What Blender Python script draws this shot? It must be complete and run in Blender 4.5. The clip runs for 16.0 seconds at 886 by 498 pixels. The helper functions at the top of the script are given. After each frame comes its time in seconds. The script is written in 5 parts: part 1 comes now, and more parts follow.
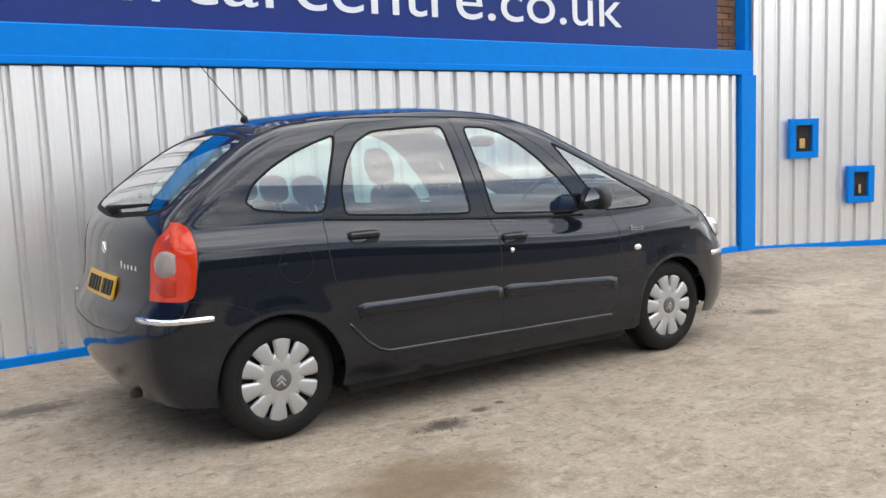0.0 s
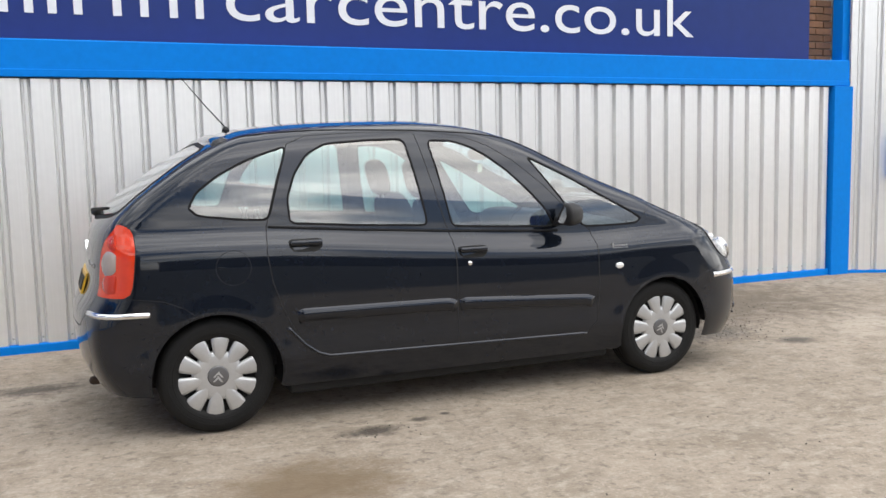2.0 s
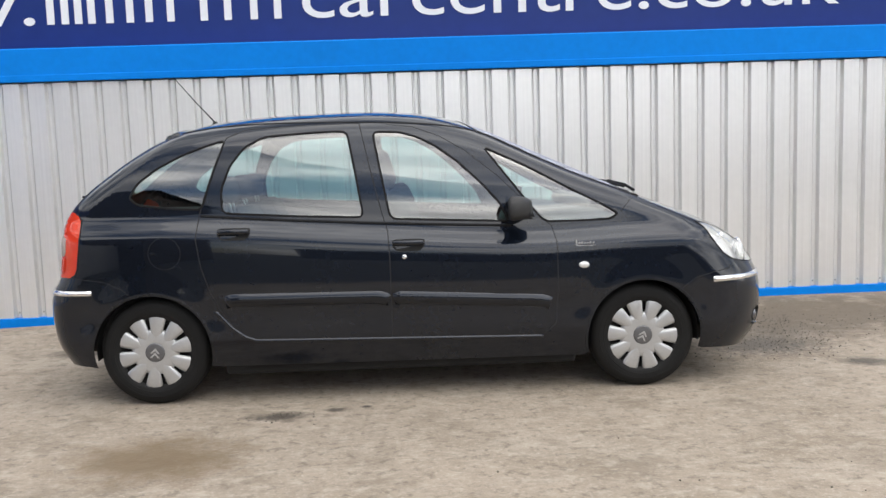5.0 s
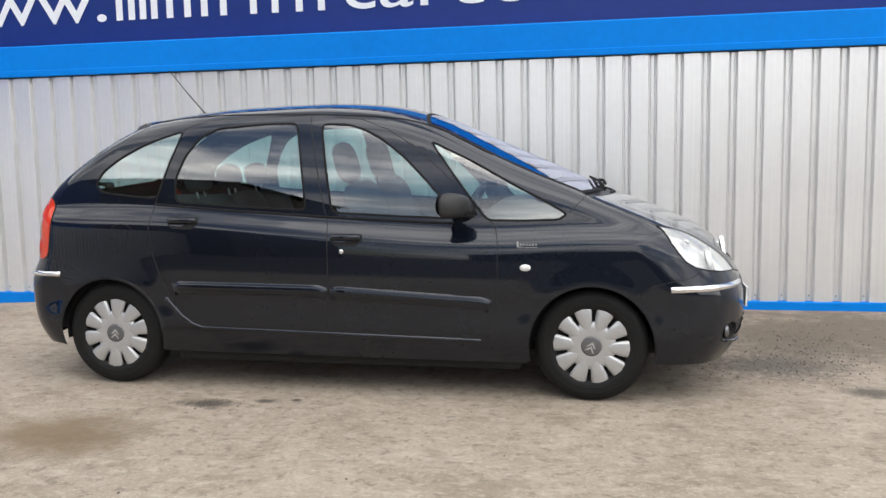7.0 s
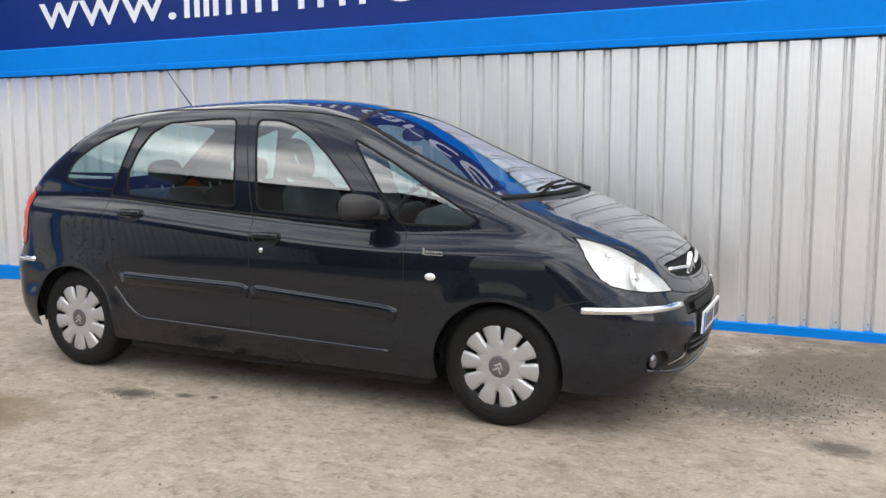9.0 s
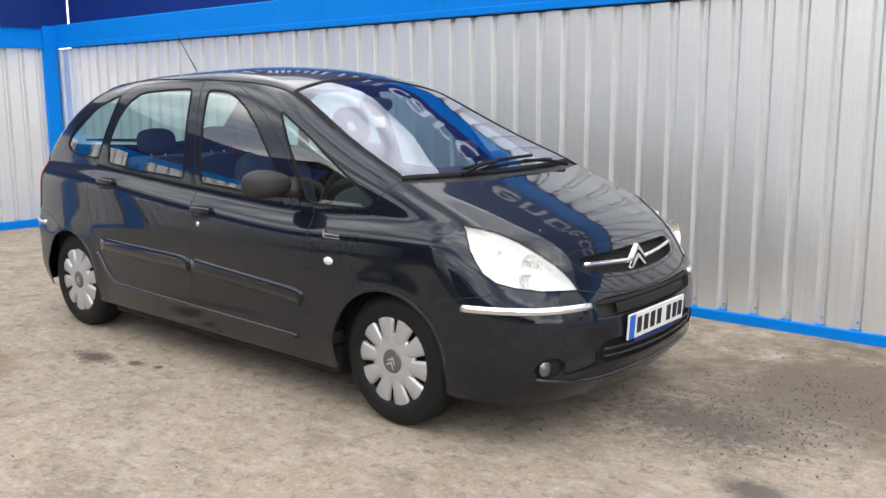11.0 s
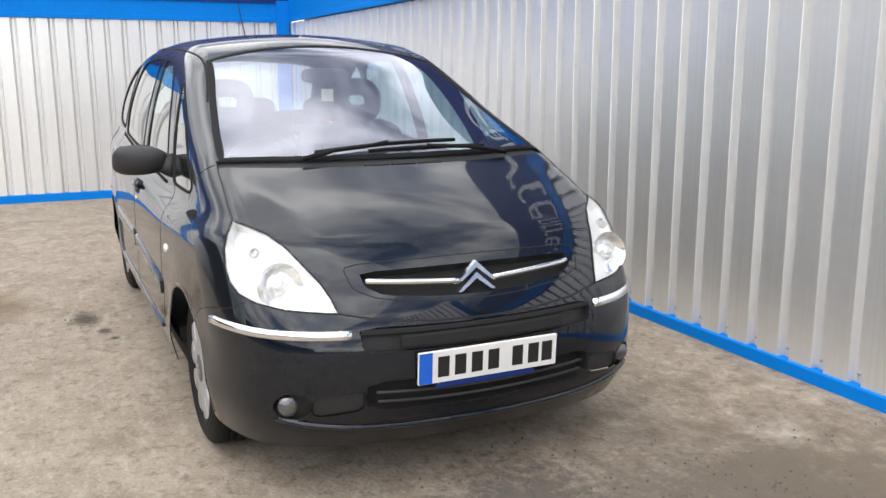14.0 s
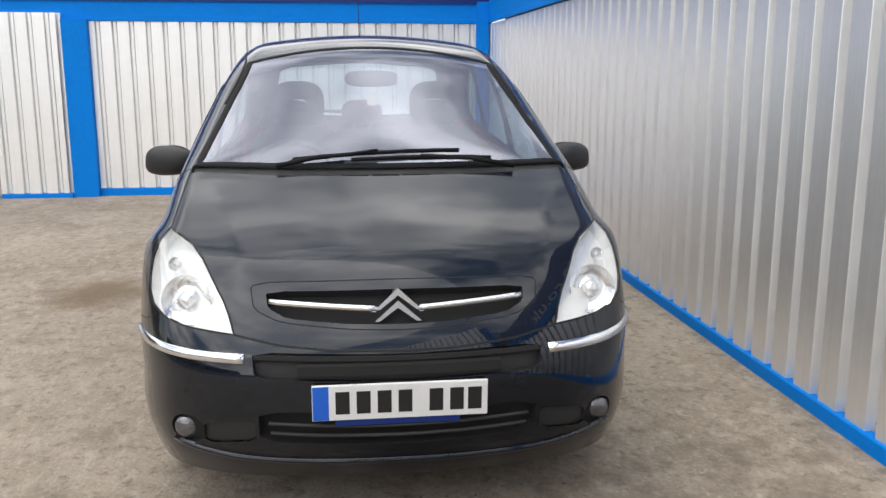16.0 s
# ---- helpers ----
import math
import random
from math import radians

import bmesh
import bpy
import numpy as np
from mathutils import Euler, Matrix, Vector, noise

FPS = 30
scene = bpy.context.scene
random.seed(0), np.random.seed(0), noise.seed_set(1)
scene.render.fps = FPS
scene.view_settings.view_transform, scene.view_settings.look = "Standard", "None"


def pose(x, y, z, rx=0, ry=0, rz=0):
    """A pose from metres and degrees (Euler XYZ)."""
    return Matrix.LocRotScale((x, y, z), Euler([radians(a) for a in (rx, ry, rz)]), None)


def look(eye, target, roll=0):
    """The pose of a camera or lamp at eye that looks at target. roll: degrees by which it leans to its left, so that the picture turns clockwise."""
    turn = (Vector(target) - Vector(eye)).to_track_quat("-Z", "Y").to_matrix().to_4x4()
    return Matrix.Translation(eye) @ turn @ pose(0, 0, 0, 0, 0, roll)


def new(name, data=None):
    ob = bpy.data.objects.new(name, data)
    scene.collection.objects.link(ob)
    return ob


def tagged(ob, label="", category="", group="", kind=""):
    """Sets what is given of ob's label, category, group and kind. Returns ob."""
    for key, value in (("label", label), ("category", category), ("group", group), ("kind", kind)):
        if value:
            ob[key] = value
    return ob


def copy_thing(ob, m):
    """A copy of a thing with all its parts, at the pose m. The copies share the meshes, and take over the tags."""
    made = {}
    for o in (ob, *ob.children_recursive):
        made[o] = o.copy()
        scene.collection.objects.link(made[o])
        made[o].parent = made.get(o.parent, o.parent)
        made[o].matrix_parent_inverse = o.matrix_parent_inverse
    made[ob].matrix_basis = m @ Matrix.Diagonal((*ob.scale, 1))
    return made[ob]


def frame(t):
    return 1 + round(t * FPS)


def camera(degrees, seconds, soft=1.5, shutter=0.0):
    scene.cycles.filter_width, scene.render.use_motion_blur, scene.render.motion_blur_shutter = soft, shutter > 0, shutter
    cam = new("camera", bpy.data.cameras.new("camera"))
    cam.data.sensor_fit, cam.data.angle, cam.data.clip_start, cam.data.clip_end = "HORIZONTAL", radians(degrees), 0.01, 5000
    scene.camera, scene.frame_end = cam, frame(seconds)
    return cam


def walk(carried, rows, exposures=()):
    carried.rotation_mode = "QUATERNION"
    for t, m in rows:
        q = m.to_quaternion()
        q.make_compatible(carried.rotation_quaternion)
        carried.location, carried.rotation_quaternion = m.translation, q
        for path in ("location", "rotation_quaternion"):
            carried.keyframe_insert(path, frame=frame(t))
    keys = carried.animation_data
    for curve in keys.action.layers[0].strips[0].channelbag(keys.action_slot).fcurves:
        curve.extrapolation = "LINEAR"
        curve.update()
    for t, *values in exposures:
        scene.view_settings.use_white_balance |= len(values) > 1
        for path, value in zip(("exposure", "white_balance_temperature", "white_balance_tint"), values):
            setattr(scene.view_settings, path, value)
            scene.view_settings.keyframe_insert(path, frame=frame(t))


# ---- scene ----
cam = camera(53.4, 16.0)
PATH = [
    (0, (-3.056, -4.725, 1.39), (-1.938, -3.082, 1.16), -2.1),
    (0.5, (-2.812, -4.887, 1.374), (-1.764, -3.201, 1.133), -1.9),
    (1, (-2.576, -5.038, 1.402), (-1.603, -3.309, 1.151), -1.5),
    (1.5, (-2.33, -5.232, 1.385), (-1.451, -3.449, 1.168), -1.4),
    (2, (-2.041, -5.372, 1.389), (-1.263, -3.54, 1.186), -1.1),
    (2.5, (-1.757, -5.458, 1.398), (-1.071, -3.592, 1.178), -1.0),
    (3, (-1.435, -5.593, 1.39), (-0.86, -3.691, 1.159), -1.1),
    (3.5, (-1.063, -5.663, 1.379), (-0.61, -3.728, 1.15), -1.3),
    (4, (-0.718, -5.687, 1.391), (-0.375, -3.73, 1.16), -1.3),
    (4.2, (-0.56, -5.742, 1.384), (-0.275, -3.775, 1.161), -1.4),
    (6.5, (1.097, -5.626, 1.374), (0.856, -3.653, 1.155), -1.1),
    (7, (1.469, -5.47, 1.374), (1.098, -3.519, 1.139), -0.8),
    (7.5, (1.848, -5.316, 1.393), (1.356, -3.394, 1.143), -0.5),
    (8, (2.175, -5.118, 1.384), (1.589, -3.223, 1.135), -0.1),
    (8.5, (2.538, -4.928, 1.392), (1.828, -3.074, 1.144), 0.1),
    (9, (2.881, -4.714, 1.387), (2.046, -2.913, 1.142), 0.1),
    (9.2, (2.995, -4.62, 1.381), (2.118, -2.84, 1.137), 0.3),
    (11.3, (4.121, -3.395, 1.489), (2.793, -1.945, 1.125), -0.3),
    (11.5, (4.205, -3.258, 1.485), (2.832, -1.851, 1.115), -0.4),
    (12, (4.379, -2.887, 1.466), (2.901, -1.592, 1.096), -0.4),
    (12.5, (4.514, -2.527, 1.469), (2.948, -1.342, 1.09), -0.5),
    (13, (4.637, -2.136, 1.475), (2.991, -1.068, 1.087), -0.5),
    (13.5, (4.708, -1.744, 1.466), (2.999, -0.785, 1.066), -0.3),
    (14, (4.776, -1.369, 1.467), (3.004, -0.535, 1.06), -0.0),
    (14.5, (4.83, -0.969, 1.461), (2.993, -0.295, 1.049), 0.1),
    (15, (4.829, -0.611, 1.455), (2.937, -0.103, 1.051), 0.2),
    (15.5, (4.81, -0.332, 1.469), (2.883, 0.016, 1.062), 0.1),
    (16, (4.757, -0.187, 1.474), (2.814, 0.055, 1.069), 0.1),
]
walk(cam, [(t, look(eye, target, roll)) for t, eye, target, roll in PATH],
     exposures=[(0.0, 0.03), (4.0, 0.02), (9.0, 0.05), (11.5, 0.15), (14.0, 0.13), (15.0, 0.02), (16.0, -0.16)])

# ---- light ----
SUN_EL, SUN_AZ = 58.0, -48.0   # degrees; azimuth counted from +x towards +y
world = bpy.data.worlds.new("sky")
scene.world = world
world.use_nodes = True
wn, wl = world.node_tree.nodes, world.node_tree.links
wn.clear()
w_out = wn.new("ShaderNodeOutputWorld")
w_bg = wn.new("ShaderNodeBackground")
w_sky = wn.new("ShaderNodeTexSky")
w_sky.sky_type = "NISHITA"
w_sky.sun_disc = False
w_sky.sun_elevation = radians(SUN_EL)
w_sky.sun_rotation = radians(90 - SUN_AZ)
w_co = wn.new("ShaderNodeTexCoord")
w_map = wn.new("ShaderNodeMapping")
w_map.inputs["Scale"].default_value = (1.0, 1.0, 2.6)
w_noise = wn.new("ShaderNodeTexNoise")
w_noise.inputs["Scale"].default_value = 2.1
w_noise.inputs["Detail"].default_value = 7.0
w_noise.inputs["Roughness"].default_value = 0.55
w_ramp = wn.new("ShaderNodeValToRGB")
w_ramp.color_ramp.elements[0].position = 0.36
w_ramp.color_ramp.elements[1].position = 0.54
w_shade = wn.new("ShaderNodeTexNoise")
w_shade.inputs["Scale"].default_value = 3.2
w_shade.inputs["Detail"].default_value = 3.0
w_grey = wn.new("ShaderNodeValToRGB")
w_grey.color_ramp.elements[0].color = (6.0, 6.3, 6.9, 1)
w_grey.color_ramp.elements[1].color = (25.0, 24.5, 23.8, 1)
w_grey.color_ramp.elements[0].position = 0.38
w_grey.color_ramp.elements[1].position = 0.68
w_mix = wn.new("ShaderNodeMix")
w_mix.data_type = "RGBA"
wl.new(w_co.outputs["Generated"], w_map.inputs["Vector"])
wl.new(w_map.outputs["Vector"], w_noise.inputs["Vector"])
wl.new(w_map.outputs["Vector"], w_shade.inputs["Vector"])
wl.new(w_noise.outputs["Fac"], w_ramp.inputs["Fac"])
wl.new(w_shade.outputs["Fac"], w_grey.inputs["Fac"])
wl.new(w_ramp.outputs["Color"], w_mix.inputs["Factor"])
wl.new(w_sky.outputs["Color"], w_mix.inputs["A"])
wl.new(w_grey.outputs["Color"], w_mix.inputs["B"])
wl.new(w_mix.outputs["Result"], w_bg.inputs["Color"])
w_bg.inputs["Strength"].default_value = 0.135
wl.new(w_bg.outputs["Background"], w_out.inputs["Surface"])

sun = new("sun", bpy.data.lights.new("sun", "SUN"))
sun.data.energy = 1.5
sun.data.angle = radians(75)
sun.data.color = (1.0, 0.95, 0.88)
_d = Vector((math.cos(radians(SUN_AZ)) * math.cos(radians(SUN_EL)), math.sin(radians(SUN_AZ)) * math.cos(radians(SUN_EL)), math.sin(radians(SUN_EL))))
sun.matrix_world = look(_d * 30, (0, 0, 0))


# ---- materials ----
def mat(name, base, rough=0.5, metal=0.0, vary=0.12, scale=6.0, bump=0.0, bump_scale=60.0, coat=0.0, rough_vary=0.0, per_piece=0.0, spec=0.5):
    """A principled material whose colour wanders at two scales, with fine relief."""
    m = bpy.data.materials.new(name)
    m.use_nodes = True
    n, l = m.node_tree.nodes, m.node_tree.links
    b = n["Principled BSDF"]
    b.inputs["Roughness"].default_value = rough
    b.inputs["Metallic"].default_value = metal
    b.inputs["Coat Weight"].default_value = coat
    b.inputs["Coat Roughness"].default_value = 0.035
    b.inputs["Coat IOR"].default_value = 1.50
    b.inputs["Specular IOR Level"].default_value = 0.0 if coat else spec
    co = n.new("ShaderNodeTexCoord")
    n1 = n.new("ShaderNodeTexNoise")
    n1.inputs["Scale"].default_value = scale
    n1.inputs["Detail"].default_value = 6
    n2 = n.new("ShaderNodeTexNoise")
    n2.inputs["Scale"].default_value = scale * 9
    n2.inputs["Detail"].default_value = 4
    add = n.new("ShaderNodeMath")
    add.operation = "ADD"
    l.new(co.outputs["Object"], n1.inputs["Vector"])
    l.new(co.outputs["Object"], n2.inputs["Vector"])
    l.new(n1.outputs["Fac"], add.inputs[0])
    l.new(n2.outputs["Fac"], add.inputs[1])
    rg = n.new("ShaderNodeMapRange")
    rg.inputs["From Min"].default_value = 0.6
    rg.inputs["From Max"].default_value = 1.4
    rg.inputs["To Min"].default_value = 1 - vary
    rg.inputs["To Max"].default_value = 1 + vary
    l.new(add.outputs[0], rg.inputs["Value"])
    mul = n.new("ShaderNodeVectorMath")
    mul.operation = "SCALE"
    mul.inputs[0].default_value = base
    fac = rg.outputs["Result"]
    if per_piece:
        oi = n.new("ShaderNodeObjectInfo")
        pr = n.new("ShaderNodeMapRange")
        pr.inputs["To Min"].default_value = 1 - per_piece
        pr.inputs["To Max"].default_value = 1 + per_piece
        l.new(oi.outputs["Random"], pr.inputs["Value"])
        pm = n.new("ShaderNodeMath")
        pm.operation = "MULTIPLY"
        l.new(fac, pm.inputs[0])
        l.new(pr.outputs["Result"], pm.inputs[1])
        fac = pm.outputs[0]
    l.new(fac, mul.inputs["Scale"])
    l.new(mul.outputs["Vector"], b.inputs["Base Color"])
    if rough_vary:
        rr = n.new("ShaderNodeMapRange")
        rr.inputs["From Min"].default_value = 0.3
        rr.inputs["From Max"].default_value = 0.7
        rr.inputs["To Min"].default_value = max(0.0, rough - rough_vary)
        rr.inputs["To Max"].default_value = rough + rough_vary
        l.new(n1.outputs["Fac"], rr.inputs["Value"])
        l.new(rr.outputs["Result"], b.inputs["Roughness"])
    if bump:
        nb = n.new("ShaderNodeTexNoise")
        nb.inputs["Scale"].default_value = bump_scale
        nb.inputs["Detail"].default_value = 6
        bp = n.new("ShaderNodeBump")
        bp.inputs["Strength"].default_value = bump
        bp.inputs["Distance"].default_value = 0.01
        l.new(co.outputs["Object"], nb.inputs["Vector"])
        l.new(nb.outputs["Fac"], bp.inputs["Height"])
        l.new(bp.outputs["Normal"], b.inputs["Normal"])
    return m


def glass_mat(name, tint, gloss_tint=(1, 1, 1), ior=1.5):
    """A thin pane: tinted see-through with mirror gloss by the Fresnel law."""
    m = bpy.data.materials.new(name)
    m.use_nodes = True
    n, l = m.node_tree.nodes, m.node_tree.links
    n.clear()
    out = n.new("ShaderNodeOutputMaterial")
    tr = n.new("ShaderNodeBsdfTransparent")
    tr.inputs["Color"].default_value = (*tint, 1)
    gl = n.new("ShaderNodeBsdfGlossy")
    gl.inputs["Color"].default_value = (*gloss_tint, 1)
    gl.inputs["Roughness"].default_value = 0.01
    fr = n.new("ShaderNodeLayerWeight")
    fr.inputs["Blend"].default_value = 0.5
    pw = n.new("ShaderNodeMath")
    pw.operation = "POWER"
    pw.inputs[1].default_value = 4.0
    l.new(fr.outputs["Facing"], pw.inputs[0])
    f0 = ((ior - 1) / (ior + 1)) ** 2 * 2
    sc = n.new("ShaderNodeMapRange")
    sc.inputs["To Min"].default_value = f0
    l.new(pw.outputs[0], sc.inputs["Value"])
    mx = n.new("ShaderNodeMixShader")
    l.new(sc.outputs["Result"], mx.inputs["Fac"])
    l.new(tr.outputs["BSDF"], mx.inputs[1])
    l.new(gl.outputs["BSDF"], mx.inputs[2])
    l.new(mx.outputs["Shader"], out.inputs["Surface"])
    return m


def ground_mat():
    """Worn pale concrete with stone flecks, oil marks and dusty tan patches."""
    m = mat("worn_concrete", (0.32, 0.267, 0.21), 0.9, vary=0.16, scale=0.9, bump=0.55, bump_scale=55)
    n, l = m.node_tree.nodes, m.node_tree.links
    b = n["Principled BSDF"]
    base = b.inputs["Base Color"].links[0].from_socket
    co = n.new("ShaderNodeTexCoord")

    def mixed(fac, colour):
        nonlocal base
        mx = n.new("ShaderNodeMix")
        mx.data_type = "RGBA"
        l.new(fac, mx.inputs["Factor"])
        l.new(base, mx.inputs["A"])
        mx.inputs["B"].default_value = (*colour, 1)
        base = mx.outputs["Result"]

    def ranged(value, lo, hi, to):
        r = n.new("ShaderNodeMapRange")
        r.inputs["From Min"].default_value = lo
        r.inputs["From Max"].default_value = hi
        r.inputs["To Max"].default_value = to
        l.new(value, r.inputs["Value"])
        return r.outputs["Result"]

    def noise_of(scale, detail=8, rough=0.6, stretch=(1, 1, 1)):
        mp = n.new("ShaderNodeMapping")
        mp.inputs["Scale"].default_value = stretch
        t = n.new("ShaderNodeTexNoise")
        t.inputs["Scale"].default_value = scale
        t.inputs["Detail"].default_value = detail
        t.inputs["Roughness"].default_value = rough
        l.new(co.outputs["Object"], mp.inputs["Vector"])
        l.new(mp.outputs["Vector"], t.inputs["Vector"])
        return t.outputs["Fac"]

    mixed(ranged(noise_of(1.3), 0.48, 0.66, 0.7), (0.22, 0.178, 0.13))
    mixed(ranged(noise_of(0.7, stretch=(0.5, 1.6, 1)), 0.52, 0.70, 0.7), (0.46, 0.40, 0.33))
    mixed(ranged(noise_of(45, 5, 0.75), 0.52, 0.66, 0.5), (0.54, 0.48, 0.41))
    mixed(ranged(noise_of(33, 6, 0.75, (1, 1.3, 1)), 0.55, 0.68, 0.5), (0.11, 0.092, 0.072))
    mixed(ranged(noise_of(3.1, 7, 0.65), 0.52, 0.66, 0.65), (0.20, 0.165, 0.125))
    mixed(ranged(noise_of(14, 6, 0.72), 0.52, 0.64, 0.75), (0.15, 0.128, 0.10))
    mixed(ranged(noise_of(7.5, 8, 0.75, (1, 1.6, 1)), 0.51, 0.64, 0.6), (0.45, 0.395, 0.325))

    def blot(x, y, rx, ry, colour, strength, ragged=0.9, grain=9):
        """A patch of colour with an uneven outline, for stains and broader tones."""
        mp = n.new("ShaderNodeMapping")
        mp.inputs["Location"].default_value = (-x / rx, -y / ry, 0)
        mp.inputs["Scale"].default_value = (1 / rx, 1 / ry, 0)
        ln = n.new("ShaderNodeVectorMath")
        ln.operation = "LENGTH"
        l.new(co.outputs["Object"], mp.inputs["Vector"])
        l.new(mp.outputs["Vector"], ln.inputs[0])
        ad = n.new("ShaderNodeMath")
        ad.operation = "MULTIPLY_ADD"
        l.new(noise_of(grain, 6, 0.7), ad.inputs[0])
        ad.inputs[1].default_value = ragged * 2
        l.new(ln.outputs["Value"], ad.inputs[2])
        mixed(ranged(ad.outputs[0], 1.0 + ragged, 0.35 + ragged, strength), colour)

    blot(-0.66, -1.15, 0.20, 0.10, (0.055, 0.045, 0.036), 0.9)
    blot(-0.36, -1.06, 0.09, 0.05, (0.05, 0.042, 0.035), 0.8)
    blot(-0.20, -1.02, 0.04, 0.03, (0.04, 0.034, 0.03), 0.9)
    blot(-1.15, -1.75, 0.55, 0.40, (0.15, 0.105, 0.058), 0.85, 0.8, 7)
    blot(-2.3, 0.6, 0.35, 0.16, (0.06, 0.05, 0.042), 0.8)
    blot(2.45, 0.10, 0.55, 0.40, (0.085, 0.076, 0.066), 0.85, 1.1, 22)
    blot(2.75, 0.80, 0.60, 0.75, (0.10, 0.09, 0.078), 0.75, 1.1, 26)
    blot(2.3, 1.30, 0.22, 0.25, (0.50, 0.46, 0.40), 0.45, 0.8, 6)
    # broad darker brown area near the wall, ahead of the car
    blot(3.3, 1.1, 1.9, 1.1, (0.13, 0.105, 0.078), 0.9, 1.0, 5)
    blot(2.9, -0.45, 0.20, 0.14, (0.06, 0.053, 0.046), 0.8, 1.0, 14)
    # unseen ground out in the yard, coloured dark so the car's flank mirrors dark
    sp = n.new("ShaderNodeSeparateXYZ")
    l.new(co.outputs["Object"], sp.inputs["Vector"])
    ed = n.new("ShaderNodeMath")
    ed.operation = "MULTIPLY_ADD"
    l.new(noise_of(0.8, 6, 0.65), ed.inputs[0])
    ed.inputs[1].default_value = 1.2
    l.new(sp.outputs["Y"], ed.inputs[2])
    mixed(ranged(ed.outputs[0], -5.9, -6.4, 1.0), (0.05, 0.05, 0.051))
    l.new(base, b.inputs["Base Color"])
    return m


M_GROUND = ground_mat()
M_SHEET = mat("coated_steel_sheet", (0.90, 0.90, 0.895), 0.36, 0.74, vary=0.03, scale=1.7, rough_vary=0.02, per_piece=0.025)


def streaked(m):
    """Faint upright rolling and rain streaks."""
    n, l = m.node_tree.nodes, m.node_tree.links
    b = n["Principled BSDF"]
    co = n.new("ShaderNodeTexCoord")
    mp = n.new("ShaderNodeMapping")
    mp.inputs["Scale"].default_value = (55, 55, 0.6)
    t = n.new("ShaderNodeTexNoise")
    t.inputs["Scale"].default_value = 1.0
    t.inputs["Detail"].default_value = 5
    t.inputs["Roughness"].default_value = 0.65
    r = n.new("ShaderNodeMapRange")
    r.inputs["From Min"].default_value = 0.3
    r.inputs["From Max"].default_value = 0.7
    r.inputs["To Min"].default_value = 0.955
    r.inputs["To Max"].default_value = 1.03
    mul = n.new("ShaderNodeVectorMath")
    mul.operation = "SCALE"
    l.new(co.outputs["Object"], mp.inputs["Vector"])
    l.new(mp.outputs["Vector"], t.inputs["Vector"])
    l.new(t.outputs["Fac"], r.inputs["Value"])
    l.new(b.inputs["Base Color"].links[0].from_socket, mul.inputs[0])
    l.new(r.outputs["Result"], mul.inputs["Scale"])
    l.new(mul.outputs["Vector"], b.inputs["Base Color"])
    return m


streaked(M_SHEET)
M_BLUE = mat("blue_painted_steel", (0.0008, 0.21, 0.72), 0.6, vary=0.07, scale=2.2, rough_vary=0.08, spec=0.12)
M_NAVY = mat("navy_sign_panel", (0.009, 0.030, 0.175), 0.36, vary=0.10, scale=0.8, rough_vary=0.05, spec=0.28)
M_LETTER = mat("white_sign_vinyl", (0.80, 0.81, 0.83), 0.4, vary=0.04, scale=3)
M_BRICK = mat("brown_brick", (0.17, 0.085, 0.045), 0.85, vary=0.35, scale=14, bump=0.4, bump_scale=90, per_piece=0.25)
M_MORTAR = mat("grey_mortar", (0.30, 0.28, 0.25), 0.95, vary=0.15, scale=20, bump=0.5)
M_DARKWALL = mat("dark_brown_brickwork", (0.045, 0.032, 0.026), 0.9, vary=0.3, scale=1.2)
M_SLATE = mat("grey_slate_roof", (0.10, 0.105, 0.11), 0.8, vary=0.25, scale=1.5)
M_STEEL = mat("zinc_screw", (0.55, 0.55, 0.56), 0.35, 1.0, vary=0.1, scale=30)
M_METERDARK = mat("dark_meter_cavity", (0.03, 0.025, 0.022), 0.8, vary=0.2, scale=20)
M_METER = mat("yellowed_meter", (0.55, 0.36, 0.14), 0.6, vary=0.3, scale=25)


# ---- mesh helpers ----
def mesh_ob(name, bm, material, parent=None, label="", smooth=False, normals=False):
    me = bpy.data.meshes.new(name)
    if normals:
        bmesh.ops.recalc_face_normals(bm, faces=bm.faces)
    bm.to_mesh(me)
    bm.free()
    if smooth:
        me.polygons.foreach_set("use_smooth", [True] * len(me.polygons))
    if material:
        me.materials.append(material)
    ob = new(name, me)
    if parent is not None:
        ob.parent = parent
    if label:
        ob["label"] = label
    return ob


def part(name, bm, material, parent, label="", smooth=False):
    return mesh_ob(name, bm, material, parent, label, smooth, True)


def add_box(bm, x0, x1, y0, y1, z0, z1, bevel=0.0, m=None):
    v = bmesh.ops.create_cube(bm, size=1.0)["verts"]
    bmesh.ops.transform(bm, matrix=Matrix.Translation(((x0 + x1) / 2, (y0 + y1) / 2, (z0 + z1) / 2)) @ Matrix.Diagonal((abs(x1 - x0), abs(y1 - y0), abs(z1 - z0), 1)), verts=v)
    if bevel:
        e = list({e for a in v for e in a.link_edges})
        r = bmesh.ops.bevel(bm, geom=e, offset=bevel, segments=2, affect="EDGES", profile=0.5)
        v = r["verts"]
    if m is not None:
        bmesh.ops.transform(bm, matrix=m, verts=list(v))
    return v


def box(x0, x1, y0, y1, z0, z1, bevel=0.0, m=None):
    bm = bmesh.new()
    add_box(bm, x0, x1, y0, y1, z0, z1, bevel, m)
    return bm


